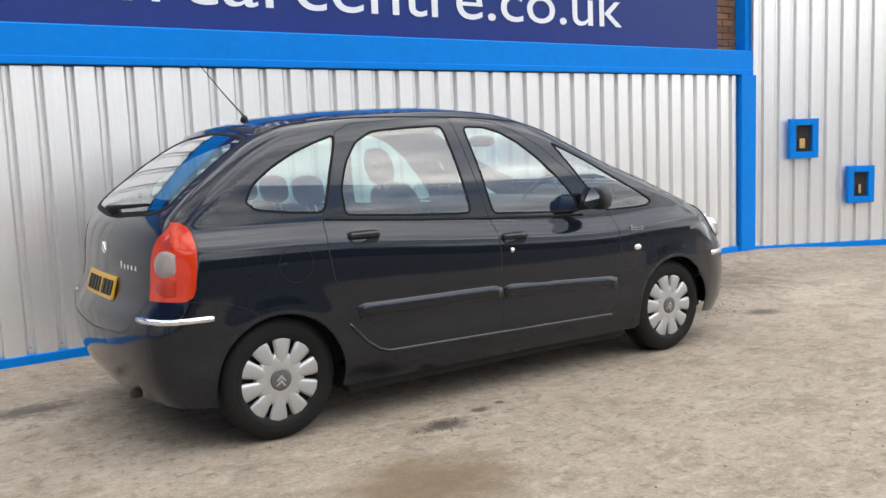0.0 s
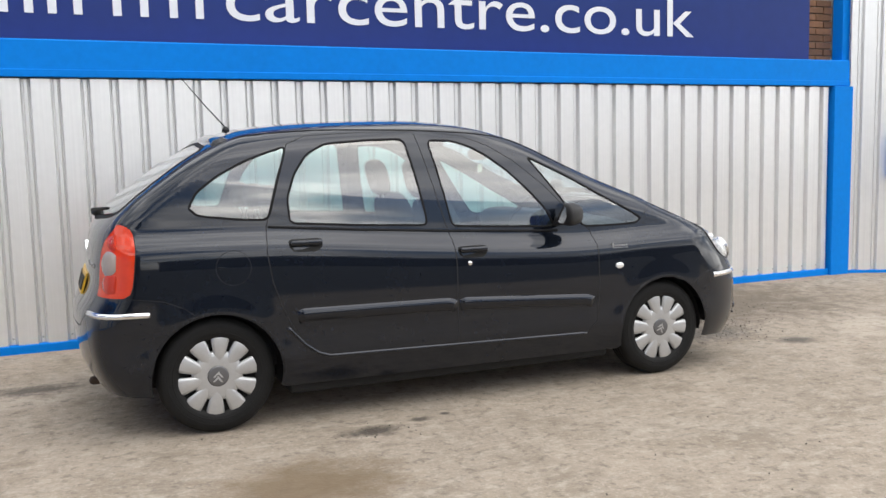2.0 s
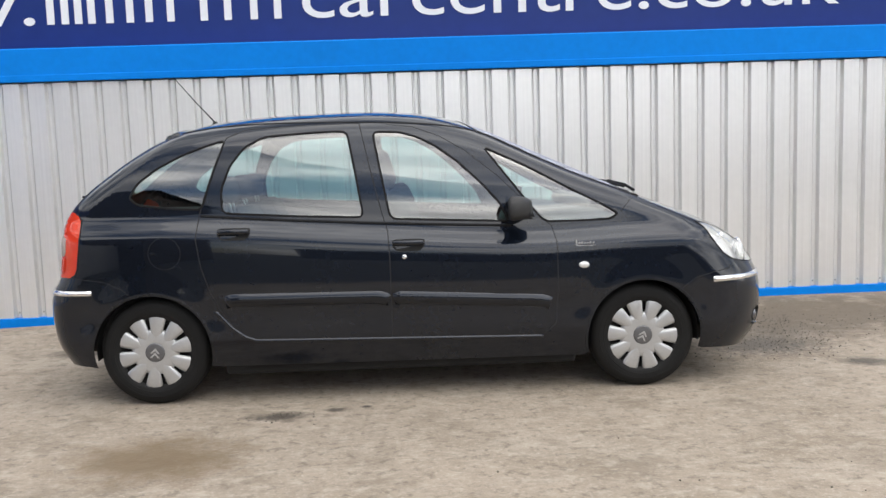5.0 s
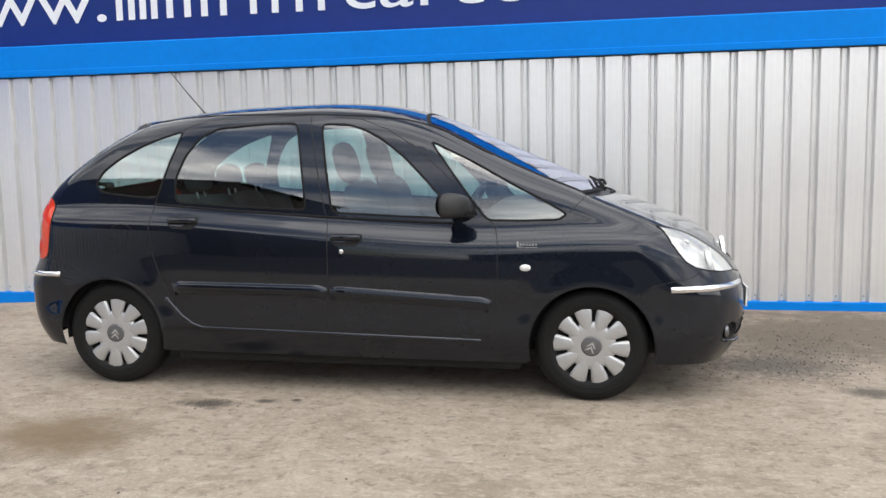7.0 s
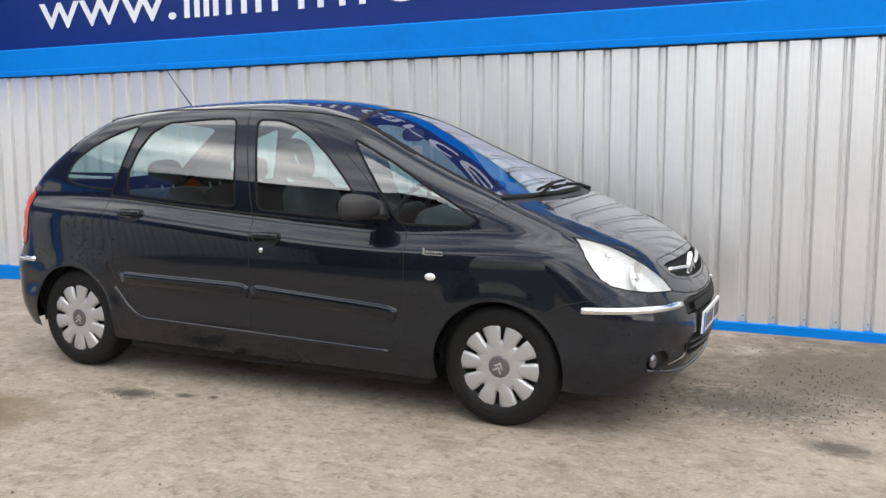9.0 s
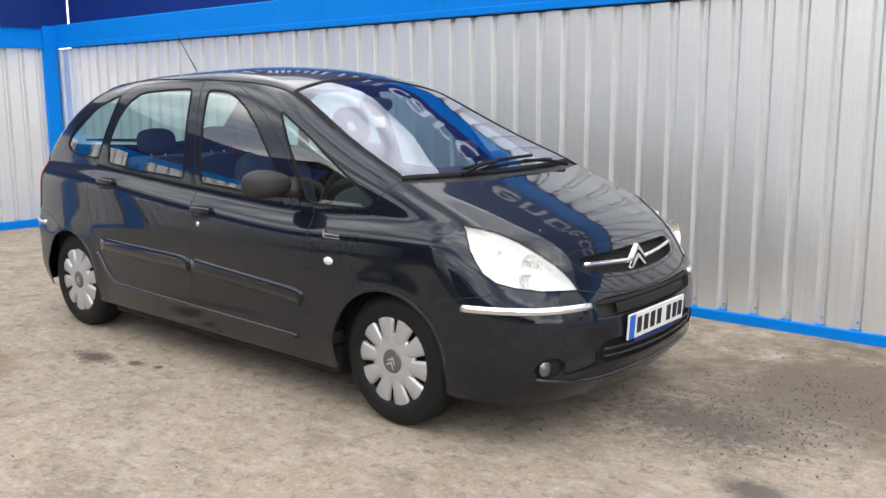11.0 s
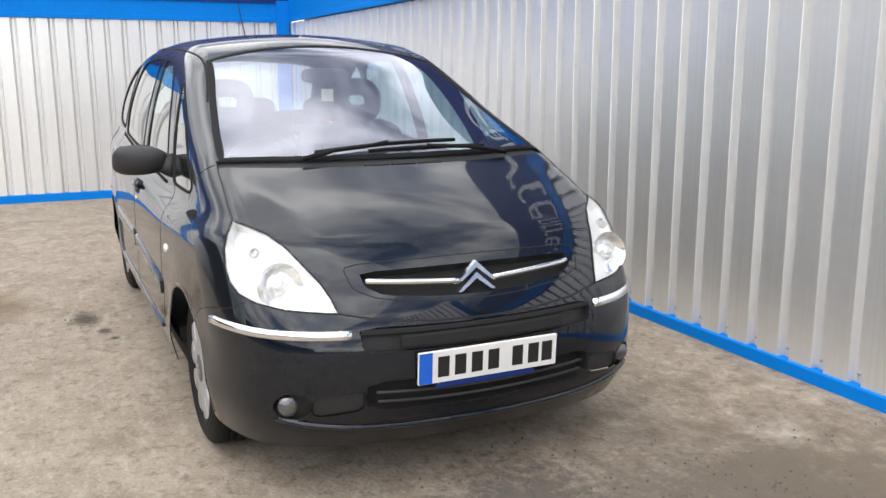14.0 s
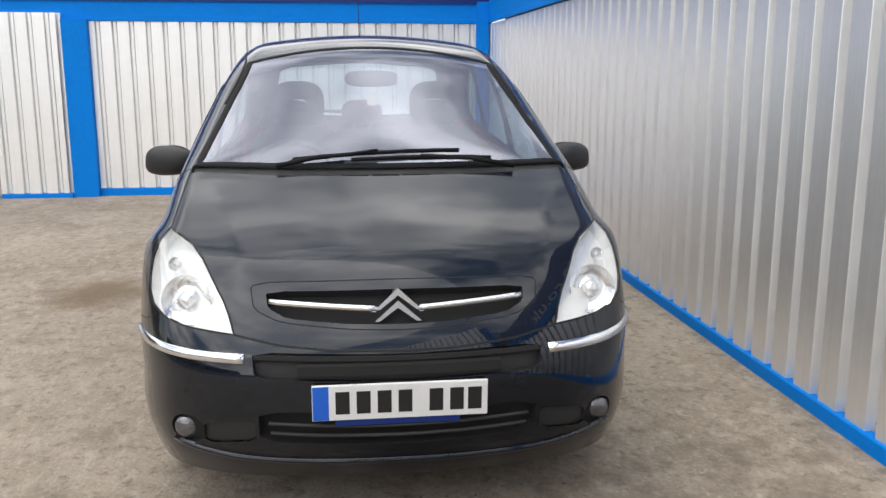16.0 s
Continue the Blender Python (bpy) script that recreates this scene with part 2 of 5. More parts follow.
def prism(points, z0, z1):
    """A closed outline in x, y drawn up from z0 to z1."""
    bm = bmesh.new()
    lo = [bm.verts.new((x, y, z0)) for x, y in points]
    hi = [bm.verts.new((x, y, z1)) for x, y in points]
    k = len(points)
    for i in range(k):
        bm.faces.new((lo[i], lo[(i + 1) % k], hi[(i + 1) % k], hi[i]))
    bm.faces.new(hi)
    bm.faces.new(lo[::-1])
    return bm


def empty(name, m, label, category, group="", kind=""):
    ob = new(name)
    ob.matrix_world = m
    ob.empty_display_size = 0.1
    return tagged(ob, label, category, group, kind)


# ---- ground ----
RISE = 0.006


def ground_z(x, y):
    """The yard is level by the car, climbs a little along the wall and falls towards the far corner."""
    t = min(1.0, max(0.0, (y - 1.1) / 0.6))
    t = t * t * (3 - 2 * t)
    along = 0.012 + 0.0055 * max(-4.0, min(8.0, x))
    u = min(1.0, max(0.0, (-x - 2.6) / 4.0))
    return t * along - 0.125 * u * u * (3 - 2 * u)


def build_ground():
    bm = bmesh.new()
    xs = [-300, -120, -50, -20, -12] + [-9 + 0.3 * i for i in range(61)] + [12, 20, 50, 120, 300]
    ys = [-300, -120, -50, -25, -15, -10] + [-8 + 0.3 * i for i in range(39)] + [6, 12, 30, 120, 300]
    grid = [[bm.verts.new((x, y, ground_z(x, y))) for y in ys] for x in xs]
    for i in range(len(xs) - 1):
        for j in range(len(ys) - 1):
            bm.faces.new((grid[i][j], grid[i + 1][j], grid[i + 1][j + 1], grid[i][j + 1]))
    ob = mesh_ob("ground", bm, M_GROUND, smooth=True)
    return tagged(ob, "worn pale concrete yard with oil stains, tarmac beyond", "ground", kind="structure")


build_ground()


# ---- ribbed steel walls ----
def rib_sheet_mesh(height, ribs=5, pitch=0.2):
    """One profiled steel sheet: paired grooves sunk towards +y on either side of a narrow flute."""
    prof = [(0.0, 0.0)]
    for i in range(ribs):
        c = pitch * (i + 0.5)
        prof += [(c - 0.036, 0.0), (c - 0.034, 0.003), (c - 0.026, 0.050), (c - 0.020, 0.051), (c - 0.011, 0.032), (c + 0.011, 0.032), (c + 0.020, 0.051), (c + 0.026, 0.050), (c + 0.034, 0.003), (c + 0.036, 0.0)]
    prof.append((ribs * pitch, 0.0))
    bm = bmesh.new()
    rows = [0.0, height * 0.5, height]
    vs = [[bm.verts.new((x, y, z)) for x, y in prof] for z in rows]
    for j in range(len(rows) - 1):
        for i in range(len(prof) - 1):
            bm.faces.new((vs[j][i], vs[j][i + 1], vs[j + 1][i + 1], vs[j + 1][i]))
    me = bpy.data.meshes.new("sheet")
    bm.to_mesh(me)
    bm.free()
    me.materials.append(M_SHEET)
    return me


def screw_mesh():
    bm = bmesh.new()
    bmesh.ops.create_cone(bm, cap_ends=True, segments=8, radius1=0.009, radius2=0.006, depth=0.008, matrix=Matrix.Rotation(radians(90), 4, "X"))
    me = bpy.data.meshes.new("screw")
    bm.to_mesh(me)
    bm.free()
    me.materials.append(M_STEEL)
    return me


SCREW = screw_mesh()


def ribbed_wall(name, m, length, z0, z1, label, thickness=0.18, screws=True, start=0.0, pitch=0.2):
    """A wall whose face lies in the local plane y = 0, towards -y; sheets and their screws are parts."""
    wall = mesh_ob(name, box(0, length, 0.056, thickness, z0 - 0.4, z1), M_SHEET)
    wall.matrix_world = m
    tagged(wall, label, "wall", kind="structure")
    me = rib_sheet_mesh(z1 - z0, 5, pitch)
    wide = 5 * pitch
    k = int(math.ceil((length - start) / wide))
    for i in range(k):
        span = min(wide, length - start - wide * i)
        ribs = 5 if span > wide - 0.01 else int(span / pitch)
        if not ribs:
            continue
        s = new("sheet", me if ribs == 5 else rib_sheet_mesh(z1 - z0, ribs, pitch))
        s.parent = wall
        s.location = (start + wide * i, 0, z0)
        if screws:
            for j in range(ribs):
                q = new("screw", SCREW)
                q.parent = s
                q.location = (pitch * (j + 0.5), 0.029, 0.075)
    return wall


WALL_Y = 1.835
X_LEFT, X_END = -6.7, 5.61
tilt = Matrix.Rotation(-RISE, 4, "Y")
MAIN = Matrix.Translation((X_LEFT, WALL_Y, 0.008)) @ tilt
ribbed_wall("wall_north", MAIN, X_END - X_LEFT, 0.0, 2.0, "pale grey ribbed steel cladding above a blue base trim", start=-0.152, pitch=0.2038)


def trim_bar(name, m, length, profile, label, material=None):
    """A folded steel flashing: a profile in y, z drawn along local x."""
    bm = bmesh.new()
    a = [bm.verts.new((0, y, z)) for y, z in profile]
    b = [bm.verts.new((length, y, z)) for y, z in profile]
    k = len(profile)
    for i in range(k):
        bm.faces.new((a[i], a[(i + 1) % k], b[(i + 1) % k], b[i]))
    bm.faces.new(a[::-1])
    bm.faces.new(b)
    ob = mesh_ob(name, bm, material or M_BLUE, normals=True)
    ob.matrix_world = m
    return tagged(ob, label, "trim", kind="structure")


BASE_PROF = [(-0.014, -0.16), (-0.014, 0.024), (-0.009, 0.030), (0.030, 0.032), (0.030, -0.16)]
BAND_PROF = [(-0.010, 2.010), (-0.026, 2.012), (-0.028, 2.016), (-0.028, 2.062), (-0.023, 2.066), (-0.020, 2.068), (-0.020, 2.276), (-0.014, 2.286), (0.14, 2.30), (0.14, 2.25), (-0.010, 2.25)]
trim_bar("trim_base", MAIN, X_END - X_LEFT, BASE_PROF, "blue painted steel drip trim at the foot of the wall")
trim_bar("trim_band", MAIN, 5.86 - X_LEFT, BAND_PROF, "bright blue folded steel flashing above the cladding")

# the sign above the band
SIGN_Y = 1.99
UP = Matrix.Translation((0, SIGN_Y, 0)) @ tilt
sign = mesh_ob("sign_board", box(-6.6, 5.45, 0.0, 0.03, 2.31, 3.35, 0.004), M_NAVY)
sign.matrix_world = UP
tagged(sign, "long navy blue sign board with white lettering", "sign")
upper = mesh_ob("wall_upper", box(-6.7, 5.86, 0.05, 0.3, 1.9, 3.40), M_MORTAR)
upper.matrix_world = UP
tagged(upper, "brown brick wall behind the sign board", "wall", kind="structure")


def sign_text(text, x0, x1, height, base_z):
    """A run of built-in lettering fitted between x0 and x1."""
    cu = bpy.data.curves.new("lettering", "FONT")
    cu.body = text
    cu.extrude = 0.02
    cu.resolution_u = 6
    tmp = bpy.data.objects.new("lettering", cu)
    scene.collection.objects.link(tmp)
    bpy.context.view_layer.update()
    me = bpy.data.meshes.new_from_object(tmp.evaluated_get(bpy.context.evaluated_depsgraph_get()))
    bpy.data.objects.remove(tmp)
    co = np.empty(len(me.vertices) * 3)
    me.vertices.foreach_get("co", co)
    co = co.reshape(-1, 3)
    lo, hi = co[:, 0].min(), co[:, 0].max()
    out = np.empty_like(co)
    out[:, 0] = x0 + (co[:, 0] - lo) * (x1 - x0) / (hi - lo)
    out[:, 1] = -0.004 - (co[:, 2] + 0.02) * 0.1
    out[:, 2] = base_z + co[:, 1] * height
    me.vertices.foreach_set("co", out.ravel())
    me.materials.clear()
    me.materials.append(M_LETTER)
    me.update()
    ob = new("lettering", me)
    ob.parent = sign
    ob["label"] = "white sans lettering"
    return ob


sign_text("www.", -4.80, -3.00, 0.56, 2.545)
sign_text("carcentre.co.uk", -0.76, 3.90, 0.56, 2.545)
# the firm's name stands as plain white bars
for x0, top in ((-2.90, 0.29), (-2.78, 0.29), (-2.67, 0.29), (-2.56, 0.29), (-2.41, 0.20), (-2.24, 0.29), (-2.08, 0.43), (-1.90, 0.38), (-1.62, 0.28), (-1.42, 0.28), (-1.20, 0.29), (-1.00, 0.27)):
    part("bar", box(x0, x0 + 0.062, -0.008, -0.004, 2.545, 2.545 + top, 0.0), M_LETTER, sign, "white bar in place of a name")

# blue posts
def post(m, w, d, h, label):
    ob = mesh_ob("trim_post", box(0, w, -d, 0.05, -0.3, h, 0.006), M_BLUE)
    ob.matrix_world = m
    return tagged(ob, label, "post", kind="structure")


post(Matrix.Translation((5.614, WALL_Y, 0)), 0.262, 0.05, 2.09, "bright blue steel corner post")
post(Matrix.Translation((5.80, SIGN_Y - 0.02, 2.36)), 0.14, 0.09, 2.0, "bright blue steel corner post")

# the wall that turns towards the yard beyond the post
TURN_M = Matrix.Translation((5.88, 1.83, 0.045)) @ Matrix.Rotation(radians(-26), 4, "Z")
ribbed_wall("wall_east", TURN_M, 6.0, 0.0, 4.5, "tall pale grey ribbed steel cladding", screws=False)
trim_bar("trim_base_east", TURN_M, 6.0, BASE_PROF, "blue painted steel drip trim at the foot of the wall")

# the wall at the far end of the bay
BACK_M = Matrix.Translation((X_LEFT, -3.095, -0.06)) @ Matrix.Rotation(radians(90), 4, "Z")
ribbed_wall("wall_west", BACK_M, 4.93, 0.0, 2.12, "pale grey ribbed steel cladding across the end of the bay", screws=False)
trim_bar("trim_base_west", BACK_M, 4.93, BASE_PROF, "blue painted steel drip trim at the foot of the wall")
trim_bar("trim_band_west", Matrix.Translation((X_LEFT, -7.5, 0.0)) @ Matrix.Rotation(radians(90), 4, "Z"), 9.36, BAND_PROF, "bright blue folded steel flashing above the cladding")
sign_w = mesh_ob("wall_west_upper", box(-6.9, -6.66, -7.5, 1.99, 2.25, 3.6), M_NAVY)
tagged(sign_w, "navy blue fascia board above the end wall", "wall", kind="structure")
post(Matrix.Translation((-6.70, 1.80, 0)) @ Matrix.Rotation(radians(90), 4, "Z") @ Matrix.Translation((-0.14, 0, 0)), 0.16, 0.06, 2.28, "bright blue steel post in the corner of the bay")
post(Matrix.Translation((-6.70, -3.40, 0)) @ Matrix.Rotation(radians(90), 4, "Z"), 0.30, 0.10, 2.03, "bright blue steel post")
SIDE_M = Matrix.Translation((-6.58, -4.245, -0.10)) @ Matrix.Rotation(radians(90), 4, "Z")
ribbed_wall("wall_west_panel", SIDE_M, 0.84, 0.0, 2.2, "pale grey ribbed steel panel beside a blue post", screws=False)
trim_bar("trim_base_panel", SIDE_M, 0.84, BASE_PROF, "blue painted steel drip trim at the foot of the wall")
post(Matrix.Translation((-6.60, -4.62, 0)) @ Matrix.Rotation(radians(90), 4, "Z"), 0.30, 0.08, 2.03, "bright blue steel post")
FAR_M = Matrix.Translation((-6.7, -12.0, -0.10)) @ Matrix.Rotation(radians(90), 4, "Z")
ribbed_wall("wall_west_far", FAR_M, 7.36, 0.0, 2.2, "pale grey ribbed steel cladding", screws=False)


# meter boxes on the turned wall
def meter_box(u, z, w, h, label, gauge):
    ob = empty("meter_box", TURN_M @ Matrix.Translation((u, -0.03, z)), label, "meter box")
    bm = bmesh.new()
    t = 0.075
    add_box(bm, -w / 2, -w / 2 + t, -0.06, 0, -h / 2, h / 2, 0.004)
    add_box(bm, w / 2 - t, w / 2, -0.06, 0, -h / 2, h / 2, 0.004)
    add_box(bm, -w / 2 + t, w / 2 - t, -0.06, 0, h / 2 - t, h / 2, 0.004)
    add_box(bm, -w / 2 + t, w / 2 - t, -0.06, 0, -h / 2, -h / 2 + t, 0.004)
    part("frame", bm, M_BLUE, ob, "blue painted steel frame")
    part("cavity", box(-w / 2 + t, w / 2 - t, -0.012, -0.002, -h / 2 + t, h / 2 - t), M_METERDARK, ob, "dark recess")
    part("dial", box(-gauge, gauge * 0.4, -0.04, -0.013, -h / 4, 0.0, 0.008), M_METER, ob, "yellowed dial")
    return ob


meter_box(0.60, 1.29, 0.36, 0.46, "blue framed meter box with a yellowed dial, on ribbed cladding", 0.05)
meter_box(1.34, 0.72, 0.34, 0.44, "blue framed meter box with a dark recess, on ribbed cladding", 0.02)

# brick courses that show between the sign and the post
for k in range(9):
    for i in range(2):
        shift = 0.0 if k % 2 else -0.11
        b0 = max(5.456, 5.46 + shift + 0.225 * i)
        b1 = min(5.80, 5.46 + shift + 0.225 * (i + 1) - 0.012)
        if b1 - b0 > 0.03:
            part("brick", box(b0, b1, 0.026, 0.051, 2.33 + 0.075 * k, 2.395 + 0.075 * k, 0.003), M_BRICK, upper)

# a brick building across the yard stands behind the camera's way
def far_building(name, x0, x1, y0, y1, eaves, ridge, label):
    """A plain hipped building that only shows mirrored in the car."""
    ob = empty(name, pose(0, 0, 0), label, "building")
    part("wall", box(x0, x1, y0, y1, -0.2, eaves), M_DARKWALL, ob)
    rb = bmesh.new()
    e, ym, run = 0.3, (y0 + y1) / 2, (y1 - y0) * 0.45
    vv = [rb.verts.new(p) for p in ((x0 - e, y0 - e, eaves), (x1 + e, y0 - e, eaves), (x1 + e, y1 + e, eaves), (x0 - e, y1 + e, eaves), (x0 + run, ym, ridge), (x1 - run, ym, ridge))]
    for f in ((0, 1, 5, 4), (3, 4, 5, 2), (0, 4, 3), (1, 2, 5), (0, 3, 2, 1)):
        rb.faces.new([vv[i] for i in f])
    part("roof", rb, M_SLATE, ob)
    return ob


far_building("yard_building", -30, -5.5, -19, -12, 6.0, 6.6, "dark brown brick building across the yard")
# the second, unseen one is added to darken low reflections in the car
far_building("brick_terrace", -5.0, 60, -49, -40, 4.2, 6.0, "low dark brick terrace beyond the yard")


# loose grit in front of the car
def build_grit():
    rnd = random.Random(7)
    bm = bmesh.new()
    for cx, cy, sx, sy, count in ((2.5, 0.1, 0.30, 0.22, 260), (2.75, 0.75, 0.22, 0.35, 220), (-0.66, -1.15, 0.12, 0.06, 40), (3.2, 0.85, 0.45, 0.30, 260), (0.5, -2.2, 1.6, 0.7, 30)):
        for _ in range(count):
            x, y = rnd.gauss(cx, sx), rnd.gauss(cy, sy)
            r = rnd.uniform(0.0025, 0.0075)
            v = bmesh.ops.create_icosphere(bm, subdivisions=1, radius=r)["verts"]
            m = Matrix.Translation((x, y, ground_z(x, y) + r * 0.35)) @ Euler((rnd.random() * 6, rnd.random() * 6, rnd.random() * 6)).to_matrix().to_4x4() @ Matrix.Diagonal((1, rnd.uniform(0.6, 1.0), rnd.uniform(0.4, 0.8), 1))
            bmesh.ops.transform(bm, matrix=m, verts=v)
    ob = mesh_ob("grit", bm, M_GRIT)
    return tagged(ob, "loose dark grit scattered on the concrete", "gravel", kind="stuff")


M_GRIT = mat("dark_stone_grit", (0.13, 0.115, 0.095), 0.9, vary=0.5, scale=40)
build_grit()

# ---- the car: one smooth skin, cut into its panels ----
from mathutils.geometry import delaunay_2d_cdt

M_PAINT = mat("dark_blue_grey_metallic_paint", (0.0088, 0.0124, 0.0205), 0.38, 0.75, vary=0.06, scale=3, coat=1.0)
M_SEAM = mat("black_panel_gap", (0.006, 0.006, 0.007), 0.7, vary=0.1, scale=20)
M_RUBBER = mat("black_window_seal", (0.008, 0.008, 0.009), 0.7, vary=0.1, scale=20, spec=0.2)
M_TYRE = mat("worn_tyre_rubber", (0.010, 0.010, 0.010), 0.62, vary=0.2, scale=12, bump=0.2, bump_scale=120, spec=0.22)
M_PLASTIC = mat("grained_dark_plastic", (0.024, 0.024, 0.025), 0.50, vary=0.12, scale=25, bump=0.12, bump_scale=300, spec=0.35)
M_BLACK = mat("matt_black_recess", (0.006, 0.006, 0.006), 0.8, vary=0.15, scale=15)
M_CHROME = mat("bright_chrome", (0.88, 0.89, 0.90), 0.17, 1.0, vary=0.03, scale=10)
M_SILVER = mat("silver_wheel_trim", (0.50, 0.505, 0.51), 0.34, 0.6, vary=0.06, scale=9)
M_GREYCAP = mat("grey_wheel_centre", (0.15, 0.15, 0.155), 0.4, 0.6, vary=0.1, scale=30)
M_RED = mat("red_lamp_lens", (0.58, 0.040, 0.010), 0.10, vary=0.10, scale=18, coat=1.0)
M_SMOKE = mat("smoked_clear_lamp_lens", (0.33, 0.28, 0.26), 0.12, vary=0.15, scale=20, coat=1.0)
M_DARKRED = mat("deep_red_lamp_lens", (0.48, 0.03, 0.012), 0.10, vary=0.10, scale=18, coat=1.0)
M_REFLECT = mat("silvered_lamp_reflector", (0.90, 0.90, 0.90), 0.22, 0.85, vary=0.1, scale=28, rough_vary=0.08)
M_FOG = mat("dark_glassy_fog_lamp", (0.20, 0.20, 0.21), 0.22, 0.8, vary=0.35, scale=40)
M_LAMPHOUSE = mat("pale_lamp_housing", (0.84, 0.84, 0.83), 0.28, 0.25, vary=0.08, scale=20)
M_WHITE = mat("white_plate", (0.78, 0.78, 0.77), 0.35, vary=0.04, scale=8)
M_YELLOW = mat("yellow_plate", (0.72, 0.42, 0.03), 0.35, vary=0.05, scale=8)
M_PLATEBLUE = mat("blue_plate_band", (0.01, 0.12, 0.62), 0.35, vary=0.05, scale=8)
M_INK = mat("black_plate_ink", (0.012, 0.012, 0.012), 0.5, vary=0.1, scale=20)
M_CLOTH = mat("dark_grey_seat_cloth", (0.050, 0.047, 0.052), 0.95, vary=0.2, scale=9, spec=0.2)
M_DASH = mat("grey_dashboard_plastic", (0.075, 0.072, 0.075), 0.7, vary=0.12, scale=9, spec=0.3)
M_LINER = mat("pale_headlining", (0.38, 0.37, 0.35), 0.9, vary=0.08, scale=15)
M_CARPET = mat("dark_car_carpet", (0.03, 0.03, 0.032), 0.95, vary=0.2, scale=40)
M_GLASS = glass_mat("green_tinted_glass", (0.60, 0.83, 0.81), ior=1.85)
M_SCREEN = glass_mat("violet_tinted_windscreen", (0.74, 0.82, 0.90), (0.82, 0.85, 1.0), ior=1.9)
M_REARGLASS = glass_mat("dark_tinted_rear_glass", (0.74, 0.85, 0.83), ior=1.75)
M_LENS = glass_mat("clear_lamp_lens", (0.96, 0.97, 0.97), ior=1.5)
M_MIRROR = mat("mirror_silver", (0.85, 0.86, 0.87), 0.02, 1.0, vary=0.01, scale=5)
M_RUSTY = mat("rusty_exhaust_steel", (0.06, 0.04, 0.028), 0.7, 0.4, vary=0.3, scale=30)
M_PAPER = mat("cream_paper_tag", (0.72, 0.66, 0.52), 0.8, vary=0.06, scale=30)


def keyed(*keys, blur=0.03):
    """A smooth monotone curve through (position, value) keys."""
    xs = np.array([k[0] for k in keys], float)
    ys = np.array([k[1] for k in keys], float)
    h = np.diff(xs)
    d = np.diff(ys) / h
    m = np.zeros(len(xs))
    for i in range(1, len(xs) - 1):
        if d[i - 1] * d[i] > 0:
            w1, w2 = 2 * h[i] + h[i - 1], h[i] + 2 * h[i - 1]
            m[i] = (w1 + w2) / (w1 / d[i - 1] + w2 / d[i])
    m[0], m[-1] = d[0], d[-1]

    def raw(x):
        i = np.clip(np.searchsorted(xs, x) - 1, 0, len(h) - 1)
        t = (np.clip(x, xs[0], xs[-1]) - xs[i]) / h[i]
        return (2 * t**3 - 3 * t**2 + 1) * ys[i] + (t**3 - 2 * t**2 + t) * h[i] * m[i] + (3 * t**2 - 2 * t**3) * ys[i + 1] + (t**3 - t**2) * h[i] * m[i + 1]

    # a table, rounded off a little so that the curvature runs on smoothly
    step = 0.002
    table = np.arange(xs[0] - 0.3, xs[-1] + 0.3, step)
    vals = raw(table) + np.where(table < xs[0], (table - xs[0]) * m[0], 0) + np.where(table > xs[-1], (table - xs[-1]) * m[-1], 0)
    if blur:
        k = np.exp(-0.5 * (np.arange(-3 * blur, 3 * blur + step, step) / blur) ** 2)
        k /= k.sum()
        pad = len(k) // 2
        ext = np.concatenate([vals[0] + (vals[1] - vals[0]) * np.arange(-pad, 0), vals, vals[-1] + (vals[-1] - vals[-2]) * np.arange(1, pad + 1)])
        vals = np.convolve(ext, k, "valid")[:len(table)]
    return lambda x: np.interp(x, table, vals)


WHEEL_X, WHEEL_Z, WHEEL_R, ARCH_R = 1.38, 0.302, 0.302, 0.327
top_line = keyed((-2.2, 1.36), (-1.6, 1.495), (-1.3, 1.562), (-1.1, 1.592), (-0.7, 1.628), (-0.2, 1.640), (0.15, 1.618), (0.42, 1.556), (0.8, 1.396), (1.1, 1.262), (1.3, 1.170), (1.45, 1.098), (1.6, 1.044), (1.8, 0.968), (2.0, 0.878), (2.12, 0.815), (2.35, 0.66), blur=0.06)
top_tilt = keyed((-2.2, 0.9), (-1.3, 0.98), (-0.2, 1.0), (0.4, 0.93), (0.8, 0.9), (1.4, 0.9), (1.8, 0.92), (2.35, 0.85), blur=0.12)
crown = keyed((-1.5, 0.15), (-0.2, 0.15), (0.42, 0.14), (0.75, 0.152), (1.0, 0.15), (1.4, 0.07), (1.7, 0.10), (2.2, 0.16), blur=0.12)
side_profile = keyed((0.10, 0.82), (0.20, 0.850), (0.30, 0.876), (0.37, 0.888), (0.50, 0.884), (0.60, 0.889), (0.76, 0.886), (0.845, 0.880), (0.88, 0.872), (0.912, 0.854), (0.94, 0.829), (0.958, 0.8165), (0.985, 0.8105), (1.02, 0.8054), (1.10, 0.7905), (1.20, 0.7665), (1.30, 0.7365), (1.40, 0.7005), (1.46, 0.676), (1.55, 0.635), (1.70, 0.5565), blur=0.014)
belt_drop = keyed((-2.2, -0.085), (-1.2, -0.08), (-0.2, -0.012), (0.85, 0.045), (1.3, 0.02), (1.7, 0.02), blur=0.15)
taper = keyed((-2.3, 0.20), (-2.0, 0.085), (-1.8, 0.042), (-1.4, 0.012), (-0.6, 0.0), (0.6, 0.0), (1.2, 0.006), (1.6, 0.022), (1.85, 0.045), (2.05, 0.082), (2.3, 0.18), blur=0.08)
